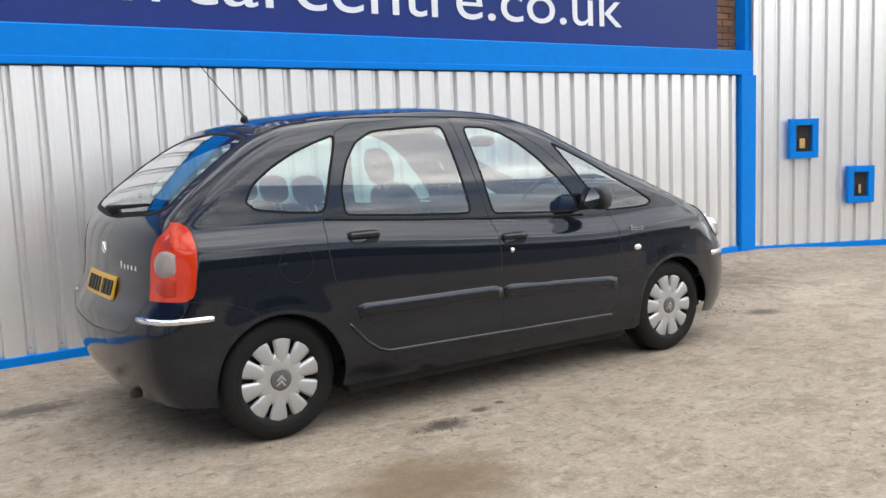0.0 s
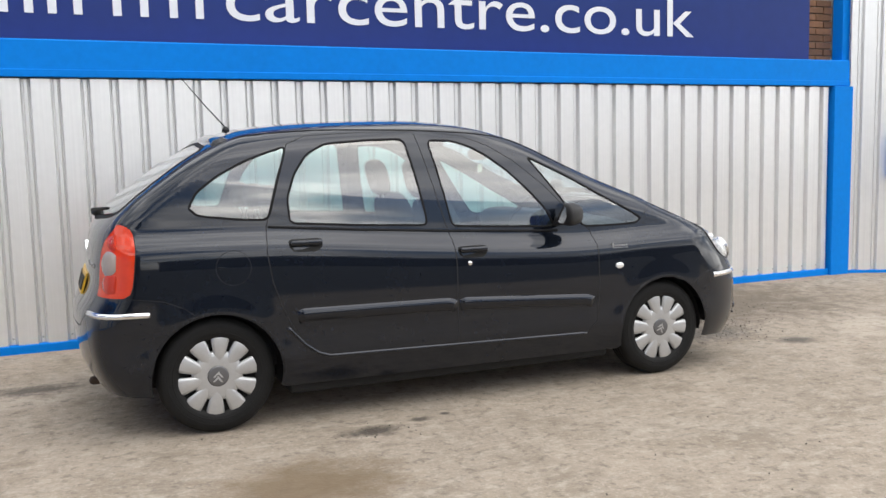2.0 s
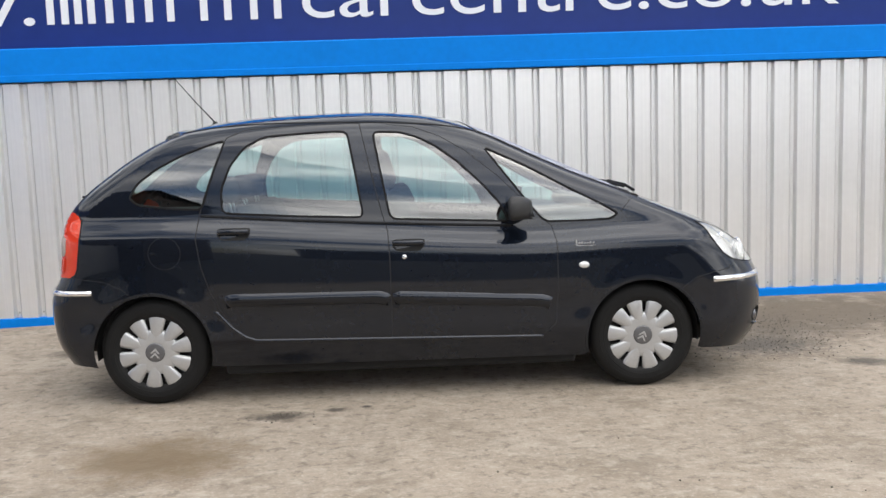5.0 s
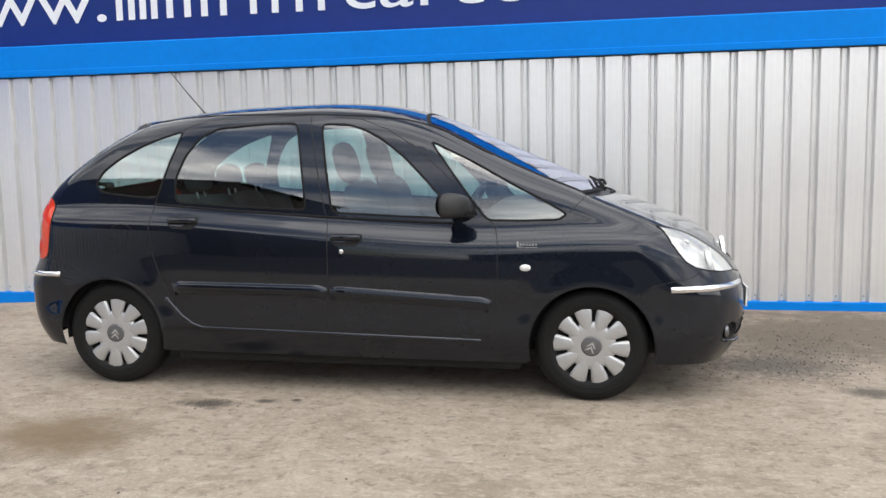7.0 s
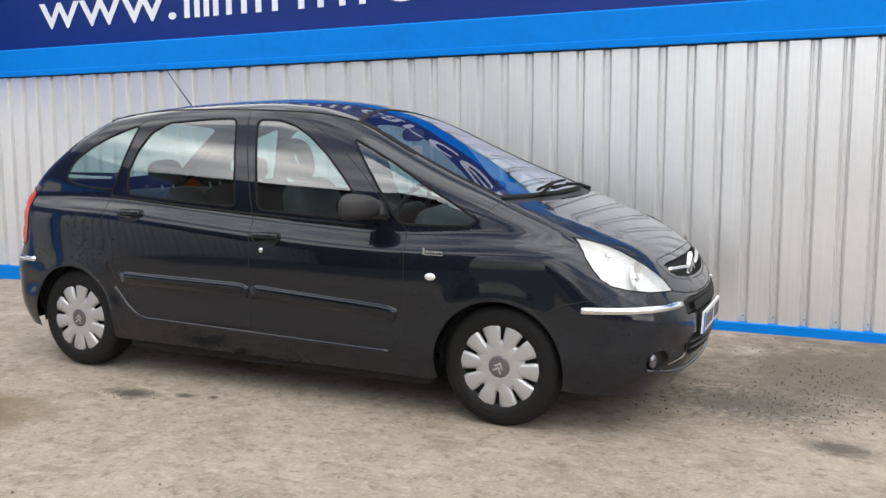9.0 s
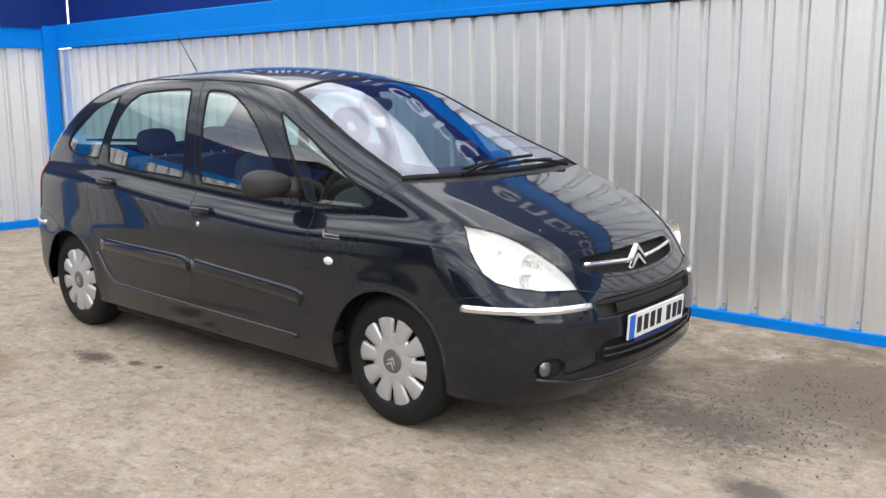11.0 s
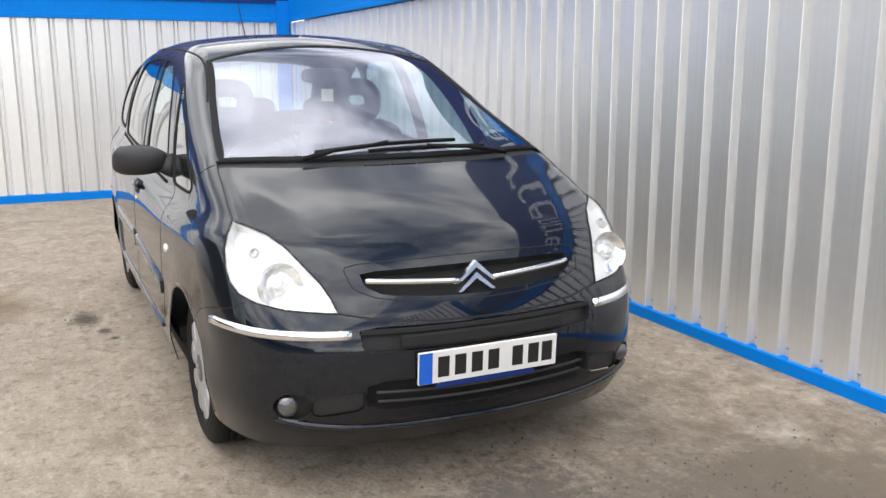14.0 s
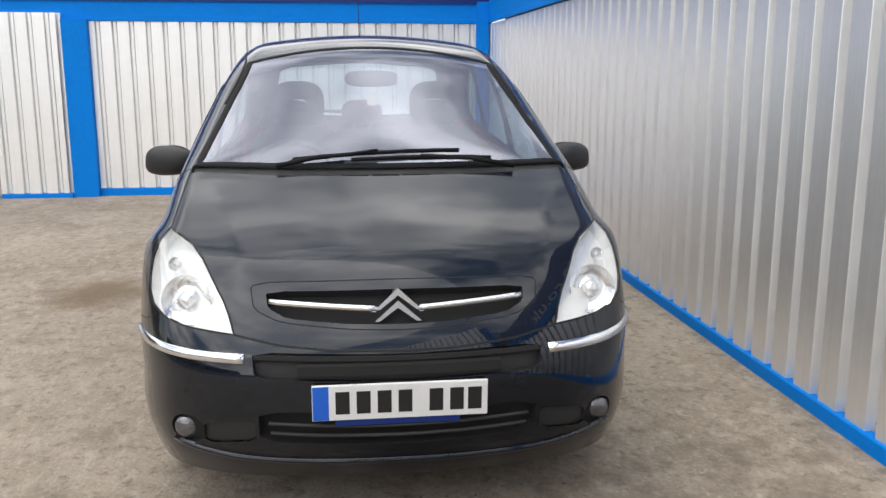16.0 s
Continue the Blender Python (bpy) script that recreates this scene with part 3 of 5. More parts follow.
nose_line = keyed((0.10, 2.06), (0.20, 2.14), (0.27, 2.195), (0.34, 2.226), (0.45, 2.236), (0.56, 2.232), (0.64, 2.205), (0.70, 2.172), (0.77, 2.135), (0.82, 2.10), (0.88, 2.06), (1.2, 1.98))
tail_line = keyed((0.15, -1.88), (0.25, -1.965), (0.35, -2.02), (0.50, -2.045), (0.62, -2.045), (0.70, -2.00), (0.76, -1.975), (0.95, -1.955), (1.08, -1.915), (1.16, -1.845), (1.30, -1.665), (1.45, -1.44), (1.56, -1.25), (1.70, -0.98))


def smooth01(a, b, v):
    t = np.clip((v - a) / (b - a), 0, 1)   # also falls, where b is below a
    return t * t * (3 - 2 * t)


def side_width(x, z):
    zz = z + belt_drop(x) * smooth01(0.55, 0.95, z)
    w = side_profile(zz) - taper(x)
    for wx in (-WHEEL_X, WHEEL_X):
        r = np.hypot(x - wx, z - WHEEL_Z)
        w = w + 0.007 * np.exp(-(((r - ARCH_R - 0.005) / 0.075) ** 2))
    return w


def smax(a, b, k):
    h = np.maximum(k - np.abs(a - b), 0) / k
    return np.maximum(a, b) + h * h * k * 0.25


def skin(x, y, z):
    """Below zero inside the car's body."""
    ay = np.abs(y)
    a = ay - side_width(x, z)
    ridge = 0.003 * np.exp(-(((ay - 0.64 + 0.30 * (x - 1.45)) / 0.055) ** 2)) * smooth01(1.44, 1.60, x) * smooth01(2.10, 1.95, x)
    t = (z - top_line(x) + crown(x) * ay**2 - ridge) * top_tilt(x)
    f = (x - nose_line(z) + 0.16 * ay**2 + 0.68 * ay**6) * 0.95
    r = (tail_line(z) + 0.10 * ay**2 + 0.17 * ay**6 - x) * (0.96 - 0.2 * smooth01(1.0, 1.2, z))
    return smax(smax(smax(a, t, 0.10), f, 0.10), r, 0.09)


def root(fun, lo, hi):
    """fun is below zero at lo, above at hi."""
    lo, hi = np.array(lo, float), np.array(hi, float)
    for _ in range(44):
        mid = (lo + hi) / 2
        inside = fun(mid) < 0
        lo, hi = np.where(inside, mid, lo), np.where(inside, hi, mid)
    return (lo + hi) / 2


def on_side(x, z):
    x, z = np.asarray(x, float), np.asarray(z, float)
    return np.stack([x, root(lambda v: skin(x, v, z), np.zeros_like(x), np.full_like(x, 1.3)), z], -1)


def on_top(x, y):
    x, y = np.asarray(x, float), np.asarray(y, float)
    return np.stack([x, y, root(lambda v: skin(x, y, v), np.full_like(x, 0.45), np.full_like(x, 1.9))], -1)


def on_nose(y, z):
    y, z = np.asarray(y, float), np.asarray(z, float)
    return np.stack([root(lambda v: skin(v, y, z), np.full_like(y, 0.9), np.full_like(y, 2.6)), y, z], -1)


def on_tail(y, z):
    y, z = np.asarray(y, float), np.asarray(z, float)
    return np.stack([root(lambda v: skin(-v, y, z), np.full_like(y, 0.9), np.full_like(y, 2.6)) * -1, y, z], -1)


def skin_normal(p):
    e = 5e-3
    x, y, z = p[..., 0], p[..., 1], p[..., 2]
    g = np.stack([skin(x + e, y, z) - skin(x - e, y, z), skin(x, y + e, z) - skin(x, y - e, z), skin(x, y, z + e) - skin(x, y, z - e)], -1)
    return g / np.maximum(np.linalg.norm(g, axis=-1, keepdims=True), 1e-9)


def to_skin(p):
    p = np.array(p, float)
    for _ in range(12):
        n = skin_normal(p)
        p = p - n * skin(p[..., 0], p[..., 1], p[..., 2])[..., None] * 0.9
    return p


def rounded(poly, n=2, limit=9.0):
    """A closed outline with its corners cut round, each cut no longer than limit."""
    p = np.array(poly, float)
    for _ in range(n):
        q = np.roll(p, -1, 0)
        c = np.minimum(0.14, limit / np.maximum(np.linalg.norm(q - p, axis=1, keepdims=True), 1e-6))
        p = np.stack([p * (1 - c) + q * c, p * c + q * (1 - c)], 1).reshape(-1, 2)
    return p


def dense(line, step=0.025, closed=False):
    p = np.array(line, float)
    if closed:
        p = np.vstack([p, p[:1]])
    out = []
    for a, b in zip(p[:-1], p[1:]):
        k = max(1, int(math.ceil(np.linalg.norm(b - a) / step)))
        out += [a + (b - a) * i / k for i in range(k)]
    if not closed:
        out.append(p[-1])
    return np.array(out)


def inside(px, py, poly):
    p = np.array(poly, float)
    q = np.roll(p, -1, 0)
    res = np.zeros(np.shape(px), bool)
    for (ax, ay), (bx, by) in zip(p, q):
        hit = (ay > py) != (by > py)
        with np.errstate(divide="ignore", invalid="ignore"):
            res ^= hit & (px < (bx - ax) * (py - ay) / (by - ay + 1e-15) + ax)
    return res


def cut(outline, regions, lift, step=0.024):
    """Triangles of the outline on the skin, sorted into the first region that holds them, or 'rest'."""
    pts, edges = [], []

    def ring(p):
        k = len(pts)
        pts.extend(map(tuple, p))
        edges.extend((k + i, k + (i + 1) % len(p)) for i in range(len(p)))

    ring(outline)
    polys = []
    for name, poly in regions:
        d = dense(poly, 0.03, True)
        polys.append((name, d))
        ring(d)
    rim = np.array(pts)
    lo, hi = outline.min(0), outline.max(0)
    gx, gy = np.meshgrid(np.arange(lo[0] + step / 2, hi[0], step), np.arange(lo[1] + step / 2, hi[1], step))
    g = np.stack([gx.ravel(), gy.ravel()], -1)
    g = g[inside(g[:, 0], g[:, 1], outline)]
    near = np.array([np.min(np.sum((rim - a) ** 2, 1)) for a in g])
    g = g[near > (0.45 * step) ** 2]
    pts.extend(map(tuple, g))
    v, _, f, *_ = delaunay_2d_cdt([Vector(p) for p in pts], edges, [], 0, 1e-6)
    v = np.array([tuple(p) for p in v])
    f = np.array([tuple(t) for t in f])
    c = v[f].mean(1)
    keep = inside(c[:, 0], c[:, 1], outline)
    f, c = f[keep], c[keep]
    p3 = lift(v[:, 0], v[:, 1])
    left = np.ones(len(f), bool)
    out = {}
    for name, poly in polys:
        sel = left & inside(c[:, 0], c[:, 1], poly)
        out.setdefault(name, []).append((p3, f[sel]))
        left &= ~sel
    out.setdefault("rest", []).append((p3, f[left]))
    return out


def flip_y(pieces):
    return [(p * np.array([1, -1, 1]), f) for p, f in pieces]


def panel(name, pieces, material, parent, label="", push=0.0):
    """One mesh from cut pieces, with the skin's own normals."""
    bm = bmesh.new()
    for p, f in pieces:
        used = {}
        for t in f:
            tri = []
            for i in t:
                if i not in used:
                    used[i] = bm.verts.new(p[i])
                tri.append(used[i])
            try:
                bm.faces.new(tri)
            except ValueError:
                pass
    bmesh.ops.remove_doubles(bm, verts=bm.verts, dist=2e-4)
    me = bpy.data.meshes.new(name)
    if len(bm.verts):
        co = np.array([v.co[:] for v in bm.verts])
        nn = skin_normal(co)
        bm.normal_update()
        bm.verts.index_update()
        for fc in bm.faces:
            mean = nn[[v.index for v in fc.verts]].mean(0)
            if fc.normal.dot(Vector(mean)) < 0:
                fc.normal_flip()
        if push:
            for v, n in zip(bm.verts, nn):
                v.co += Vector(n * push)
    bm.to_mesh(me)
    bm.free()
    me.polygons.foreach_set("use_smooth", [True] * len(me.polygons))
    if len(me.vertices):
        me.normals_split_custom_set_from_vertices([tuple(n) for n in nn])
    me.materials.append(material)
    ob = new(name, me)
    ob.parent = parent
    if label:
        ob["label"] = label
    return ob


def strip(name, path, width, height, material, parent, label="", closed=False, sink=0.003, flat=0.6):
    """A bead laid along a path on the skin."""
    p = to_skin(np.array(path, float))
    n = skin_normal(p)
    if closed:
        t = np.roll(p, -1, 0) - np.roll(p, 1, 0)
    else:
        t = np.gradient(p, axis=0)
    t /= np.maximum(np.linalg.norm(t, axis=1, keepdims=True), 1e-9)
    s = np.cross(t, n)
    s /= np.maximum(np.linalg.norm(s, axis=1, keepdims=True), 1e-9)
    w = width / 2
    prof = [(-w, -sink), (-w * flat, height), (w * flat, height), (w, -sink)]
    bm = bmesh.new()
    rows = [[bm.verts.new(p[i] + s[i] * a + n[i] * b) for a, b in prof] for i in range(len(p))]
    k = len(rows)
    for i in range(k if closed else k - 1):
        a, b = rows[i], rows[(i + 1) % k]
        for j in range(3):
            bm.faces.new((a[j], b[j], b[j + 1], a[j + 1]))
    if not closed:
        bm.faces.new(rows[0])
        bm.faces.new(rows[-1][::-1])
    return part(name, bm, material, parent, label, smooth=height > 0.004)


car = empty("car", pose(0, 0, 0), "dark blue-grey metallic five-door car parked on worn concrete", "car")

# -- outlines on the skin --
gutter = keyed((-1.32, 0.572), (-0.9, 0.60), (-0.2, 0.615), (0.2, 0.605), (0.445, 0.585), (0.9, 0.655), (1.2, 0.70), (1.40, 0.722), (1.72, 0.742))
X_ROOF = -1.28
rail_x = np.concatenate([np.linspace(X_ROOF, 1.37, 90), np.linspace(1.38, 1.709, 12)])
RAIL = on_top(rail_x, gutter(rail_x))
LAMP_OUT = dense([(RAIL[-1][1], RAIL[-1][2]), (0.774, 0.896), (0.791, 0.850), (0.796, 0.80), (0.793, 0.755), (0.775, 0.722), (0.735, 0.703)], 0.02)
LAMP_BOT = dense([(0.735, 0.703), (0.66, 0.688), (0.50, 0.677)], 0.02)
LAMP_IN = dense([(0.50, 0.677), (0.514, 0.722), (0.535, 0.765), (0.572, 0.815), (0.612, 0.868), (0.652, 0.902), (0.698, 0.922), (RAIL[-1][1], RAIL[-1][2])], 0.015)
lamp_out3, lamp_in3 = on_nose(LAMP_OUT[:, 0], LAMP_OUT[:, 1]), on_nose(LAMP_IN[:, 0], LAMP_IN[:, 1])
X_NOSE = 1.97
cross_i = int(np.argmax(lamp_in3[:, 0] < X_NOSE))      # first lamp-edge point behind the nose seam
X_NOSE = float(lamp_in3[cross_i, 0])
corner_z = np.linspace(0.703, 0.20, 22)[1:]
CORNER_F = on_nose(np.full(len(corner_z), 0.735), corner_z)
tail_y = keyed((0.22, 0.70), (0.70, 0.70), (0.745, 0.655), (0.90, 0.645), (1.0, 0.665), (1.075, 0.715), (1.2, 0.69), (1.35, 0.645), (1.5, 0.592), (float(RAIL[0][2]), float(RAIL[0][1])), blur=0)
tail_zs = np.linspace(0.24, float(RAIL[0][2]), 60)
TAIL = on_tail(tail_y(tail_zs), tail_zs)
TAIL[-1] = RAIL[0]


def arch(cx, a0, a1, n=34):
    a = np.linspace(radians(a0), radians(a1), n)
    return [(cx + ARCH_R * math.cos(t), WHEEL_Z + ARCH_R * math.sin(t)) for t in a]


side_outline = [(p[0], p[2]) for p in RAIL] + [(p[0], p[2]) for p in lamp_out3[1:]] + [(p[0], p[2]) for p in CORNER_F]
side_outline += list(map(tuple, dense([(CORNER_F[-1][0], 0.20), (1.725, 0.215)], 0.04)[1:]))
side_outline += arch(WHEEL_X, -14, 194)
side_outline += list(map(tuple, dense([(1.03, 0.205), (-1.03, 0.215)], 0.04)))
side_outline += arch(-WHEEL_X, -14, 194)
side_outline += list(map(tuple, dense([(-1.725, 0.23), (TAIL[0][0], 0.24)], 0.04)[:-1]))
side_outline += [(p[0], p[2]) for p in TAIL[:-1]]
side_outline = np.array(side_outline)

Q_GLASS = rounded([(-1.485, 1.165), (-1.44, 1.245), (-1.33, 1.325), (-1.20, 1.392), (-1.08, 1.437), (-0.955, 1.475), (-1.025, 1.28), (-1.085, 1.09), (-1.25, 1.100), (-1.44, 1.125)], 2, 0.022)
R_GLASS = rounded([(-0.972, 1.068), (-0.978, 1.20), (-0.93, 1.325), (-0.85, 1.430), (-0.74, 1.486), (-0.48, 1.504), (-0.275, 1.508), (-0.235, 1.30), (-0.190, 1.022), (-0.6, 1.042)], 2, 0.022)
F_GLASS = rounded([(-0.042, 1.010), (-0.09, 1.27), (-0.132, 1.50), (0.02, 1.496), (0.13, 1.462), (0.23, 1.408), (0.35, 1.318), (0.475, 1.197), (0.575, 1.085), (0.625, 0.978), (0.3, 0.992)], 2, 0.022)
V_GLASS = rounded([(0.495, 1.400), (0.75, 1.278), (0.97, 1.155), (1.15, 1.062), (1.250, 1.002), (1.205, 0.972), (1.05, 0.968), (0.825, 0.968), (0.69, 1.14)], 2, 0.022)
B_GAP = [(-0.205, 1.548), (-0.15, 1.30), (-0.085, 1.03), (-0.058, 0.94), (-0.05, 0.80), (-0.048, 0.345)]
R_DOOR_BACK = [(-0.84, 1.530), (-0.95, 1.485), (-1.02, 1.31), (-1.075, 1.14), (-1.10, 1.05), (-1.112, 0.93), (-1.09, 0.78), (-1.045, 0.64), (-0.975, 0.50), (-0.90, 0.405), (-0.82, 0.366)]
F_DOOR_FRONT = [(-0.05, 1.540), (0.10, 1.522), (0.25, 1.465), (0.40, 1.375), (0.58, 1.225), (0.72, 1.08), (0.815, 0.985), (0.866, 0.945), (0.886, 0.86), (0.888, 0.60), (0.872, 0.40), (0.80, 0.335)]
R_DOOR = R_DOOR_BACK + [(-0.05, 0.345)] + B_GAP[::-1][1:] + [(-0.5, 1.548)]
F_DOOR = B_GAP + F_DOOR_FRONT[::-1]
T_LAMP = [(-1.752, 1.045), (-1.748, 0.98), (-1.758, 0.88), (-1.770, 0.790), (-1.783, 0.757), (-1.815, 0.738), (-2.5, 0.736), (-2.5, 1.12), (-1.84, 1.096), (-1.795, 1.090), (-1.765, 1.072)]
F_BUMP_TOP = [(1.60, 0.575), (1.68, 0.628), (1.78, 0.652), (1.88, 0.668), (1.945, 0.700)]
F_BUMP = F_BUMP_TOP + [(2.6, 0.712), (2.6, 0.0), (1.60, 0.0)]
R_BUMP_TOP = [(-1.47, 0.62), (-1.53, 0.668), (-1.63, 0.712), (-1.80, 0.736)]
R_BUMP = R_BUMP_TOP + [(-2.5, 0.736), (-2.5, 0.0), (-1.47, 0.0)]
WING = [(0.866, 0.945), (1.22, 0.950), (1.275, 1.005), (1.385, 1.115), (1.45, 1.3), (2.6, 1.3), (2.6, 0.0), (0.872, 0.0), (0.872, 0.40), (0.888, 0.60), (0.886, 0.86)]

sides = cut(side_outline, [("glass_quarter", Q_GLASS), ("glass_rear", R_GLASS), ("glass_front", F_GLASS), ("glass_vent", V_GLASS), ("lamp", T_LAMP), ("door_rear", R_DOOR), ("door_front", F_DOOR), ("bumper_front", F_BUMP), ("bumper_rear", R_BUMP), ("wing", WING)], on_side)

# -- nose --
seam_y = np.linspace(-lamp_in3[cross_i, 1], lamp_in3[cross_i, 1], 41)
NOSE_SEAM = on_top(np.full(41, X_NOSE), seam_y)
seam_half = NOSE_SEAM[:, [1, 2]]
mir = np.array([-1, 1])
lamp_poly = np.vstack([LAMP_OUT[:-1], LAMP_BOT[:-1], LAMP_IN[:-1]])
bonnet_lip = dense([(0.50, 0.677), (0.36, 0.650), (0.18, 0.634), (0, 0.630), (-0.18, 0.634), (-0.36, 0.650), (-0.50, 0.677)], 0.025)
nose_bonnet = np.vstack([seam_half, LAMP_IN[:cross_i + 1][::-1][1:], bonnet_lip[1:], (LAMP_IN[:cross_i + 1] * mir)[1:-1]])
GRILLE = rounded([(0.405, 0.792), (0.0, 0.796), (-0.405, 0.792), (-0.398, 0.750), (-0.34, 0.722), (-0.15, 0.706), (0.0, 0.703), (0.15, 0.706), (0.34, 0.722), (0.398, 0.750)], 1)
SLOT = rounded([(0.445, 0.632), (0.0, 0.622), (-0.445, 0.632), (-0.44, 0.563), (-0.40, 0.552), (0.0, 0.540), (0.40, 0.552), (0.44, 0.563)], 1)
LOWER = rounded([(0.43, 0.452), (0.0, 0.448), (-0.43, 0.452), (-0.43, 0.352), (0.0, 0.335), (0.43, 0.352)], 1)
FOG_A = np.linspace(0, 2 * math.pi, 20, endpoint=False)
FOG = np.stack([0.655 + 0.055 * np.cos(FOG_A), 0.368 + 0.050 * np.sin(FOG_A)], -1)
FOG_IN = rounded([(0.60, 0.405), (0.44, 0.425), (0.44, 0.355), (0.60, 0.335)], 1)
front_outline = [tuple(p) for p in seam_half]
front_outline += [tuple(p) for p in LAMP_IN[cross_i + 1:]]
front_outline += [tuple(p) for p in LAMP_OUT[1:]]
front_outline += [(p[1], p[2]) for p in CORNER_F]
front_outline += [(y, 0.20) for y in np.linspace(0.735, -0.735, 42)[1:-1]]
front_outline += [(-p[1], p[2]) for p in CORNER_F[::-1]]
front_outline += [(-p[0], p[1]) for p in LAMP_OUT[1:][::-1]]
front_outline += [(-p[0], p[1]) for p in LAMP_IN[cross_i + 1:][::-1]]
front_outline = np.array(front_outline)
nose = cut(front_outline, [("lamp_left", lamp_poly), ("lamp_right", lamp_poly * mir), ("grille", GRILLE), ("slot", SLOT), ("lower", LOWER), ("fog_left", FOG), ("fog_right", FOG * mir), ("blank_left", FOG_IN), ("blank_right", FOG_IN * mir), ("bonnet", nose_bonnet)], on_nose, 0.021)

# -- roof, windscreen, bonnet --
edge = 0.020
SCR_SIDE = [(x, float(gutter(x)) - edge) for x in np.linspace(0.47, 1.33, 24)]
scr_top = [(0.385 + 0.085 * (y / 0.56) ** 2, y) for y in np.linspace(-float(gutter(0.47)) + edge, float(gutter(0.47)) - edge, 25)]
scr_bot = [(1.425 - 0.095 * (y / 0.69) ** 2, y) for y in np.linspace(float(gutter(1.33)) - edge, -float(gutter(1.33)) + edge, 25)]
SCREEN = np.array(scr_top + SCR_SIDE[1:] + scr_bot[1:] + [(x, -y) for x, y in SCR_SIDE[::-1]][1:-1])
bon_back = [(1.505 - 0.125 * (y / 0.72) ** 2, y) for y in np.linspace(-0.72, 0.72, 27)]
lamp_tail = [(p[0], p[1]) for p in lamp_in3[cross_i:][::-1]]
top_outline = [(p[0], p[1]) for p in RAIL] + lamp_tail[1:] + [(X_NOSE, y) for y in seam_y[::-1]][1:] + [(x, -y) for x, y in lamp_tail[::-1]][1:] + [(p[0], -p[1]) for p in RAIL[::-1]][1:] + [(X_ROOF, y) for y in np.linspace(-RAIL[0][1], RAIL[0][1], 32)[1:-1]]
top_outline = np.array(top_outline)
BONNET_T = bon_back + [(1.40, 0.9), (2.4, 0.9), (2.4, -0.9), (1.40, -0.9)]
COWL_T = scr_bot + [(1.33, -0.9), (1.38, -0.9)] + bon_back + [(1.38, 0.9), (1.33, 0.9)]
tops = cut(top_outline, [("screen", SCREEN), ("bonnet", BONNET_T), ("cowl", COWL_T)], on_top, 0.026)

# -- tail --
tail_outline = [(p[1], p[2]) for p in TAIL] + [(p[1], p[2]) for p in on_top(np.full(30, X_ROOF), np.linspace(RAIL[0][1], -RAIL[0][1], 32)[1:-1])] + [(-p[1], p[2]) for p in TAIL[::-1]] + [(y, 0.24) for y in np.linspace(-TAIL[0][1], TAIL[0][1], 42)[1:-1]]
tail_outline = np.array(tail_outline)
REAR_GLASS = rounded([(0.625, 1.135), (0.585, 1.32), (0.535, 1.475), (0.0, 1.512), (-0.535, 1.475), (-0.585, 1.32), (-0.625, 1.135), (0.0, 1.098)], 2)
TAIL_LIP = [(-0.80, 0.738), (-0.645, 0.738), (-0.60, 0.640), (-0.50, 0.570), (0.0, 0.548), (0.50, 0.570), (0.60, 0.640), (0.645, 0.738), (0.80, 0.738)]
tails = cut(tail_outline, [("glass", REAR_GLASS), ("bumper", TAIL_LIP + [(0.8, 0.0), (-0.8, 0.0)])], on_tail, 0.026)

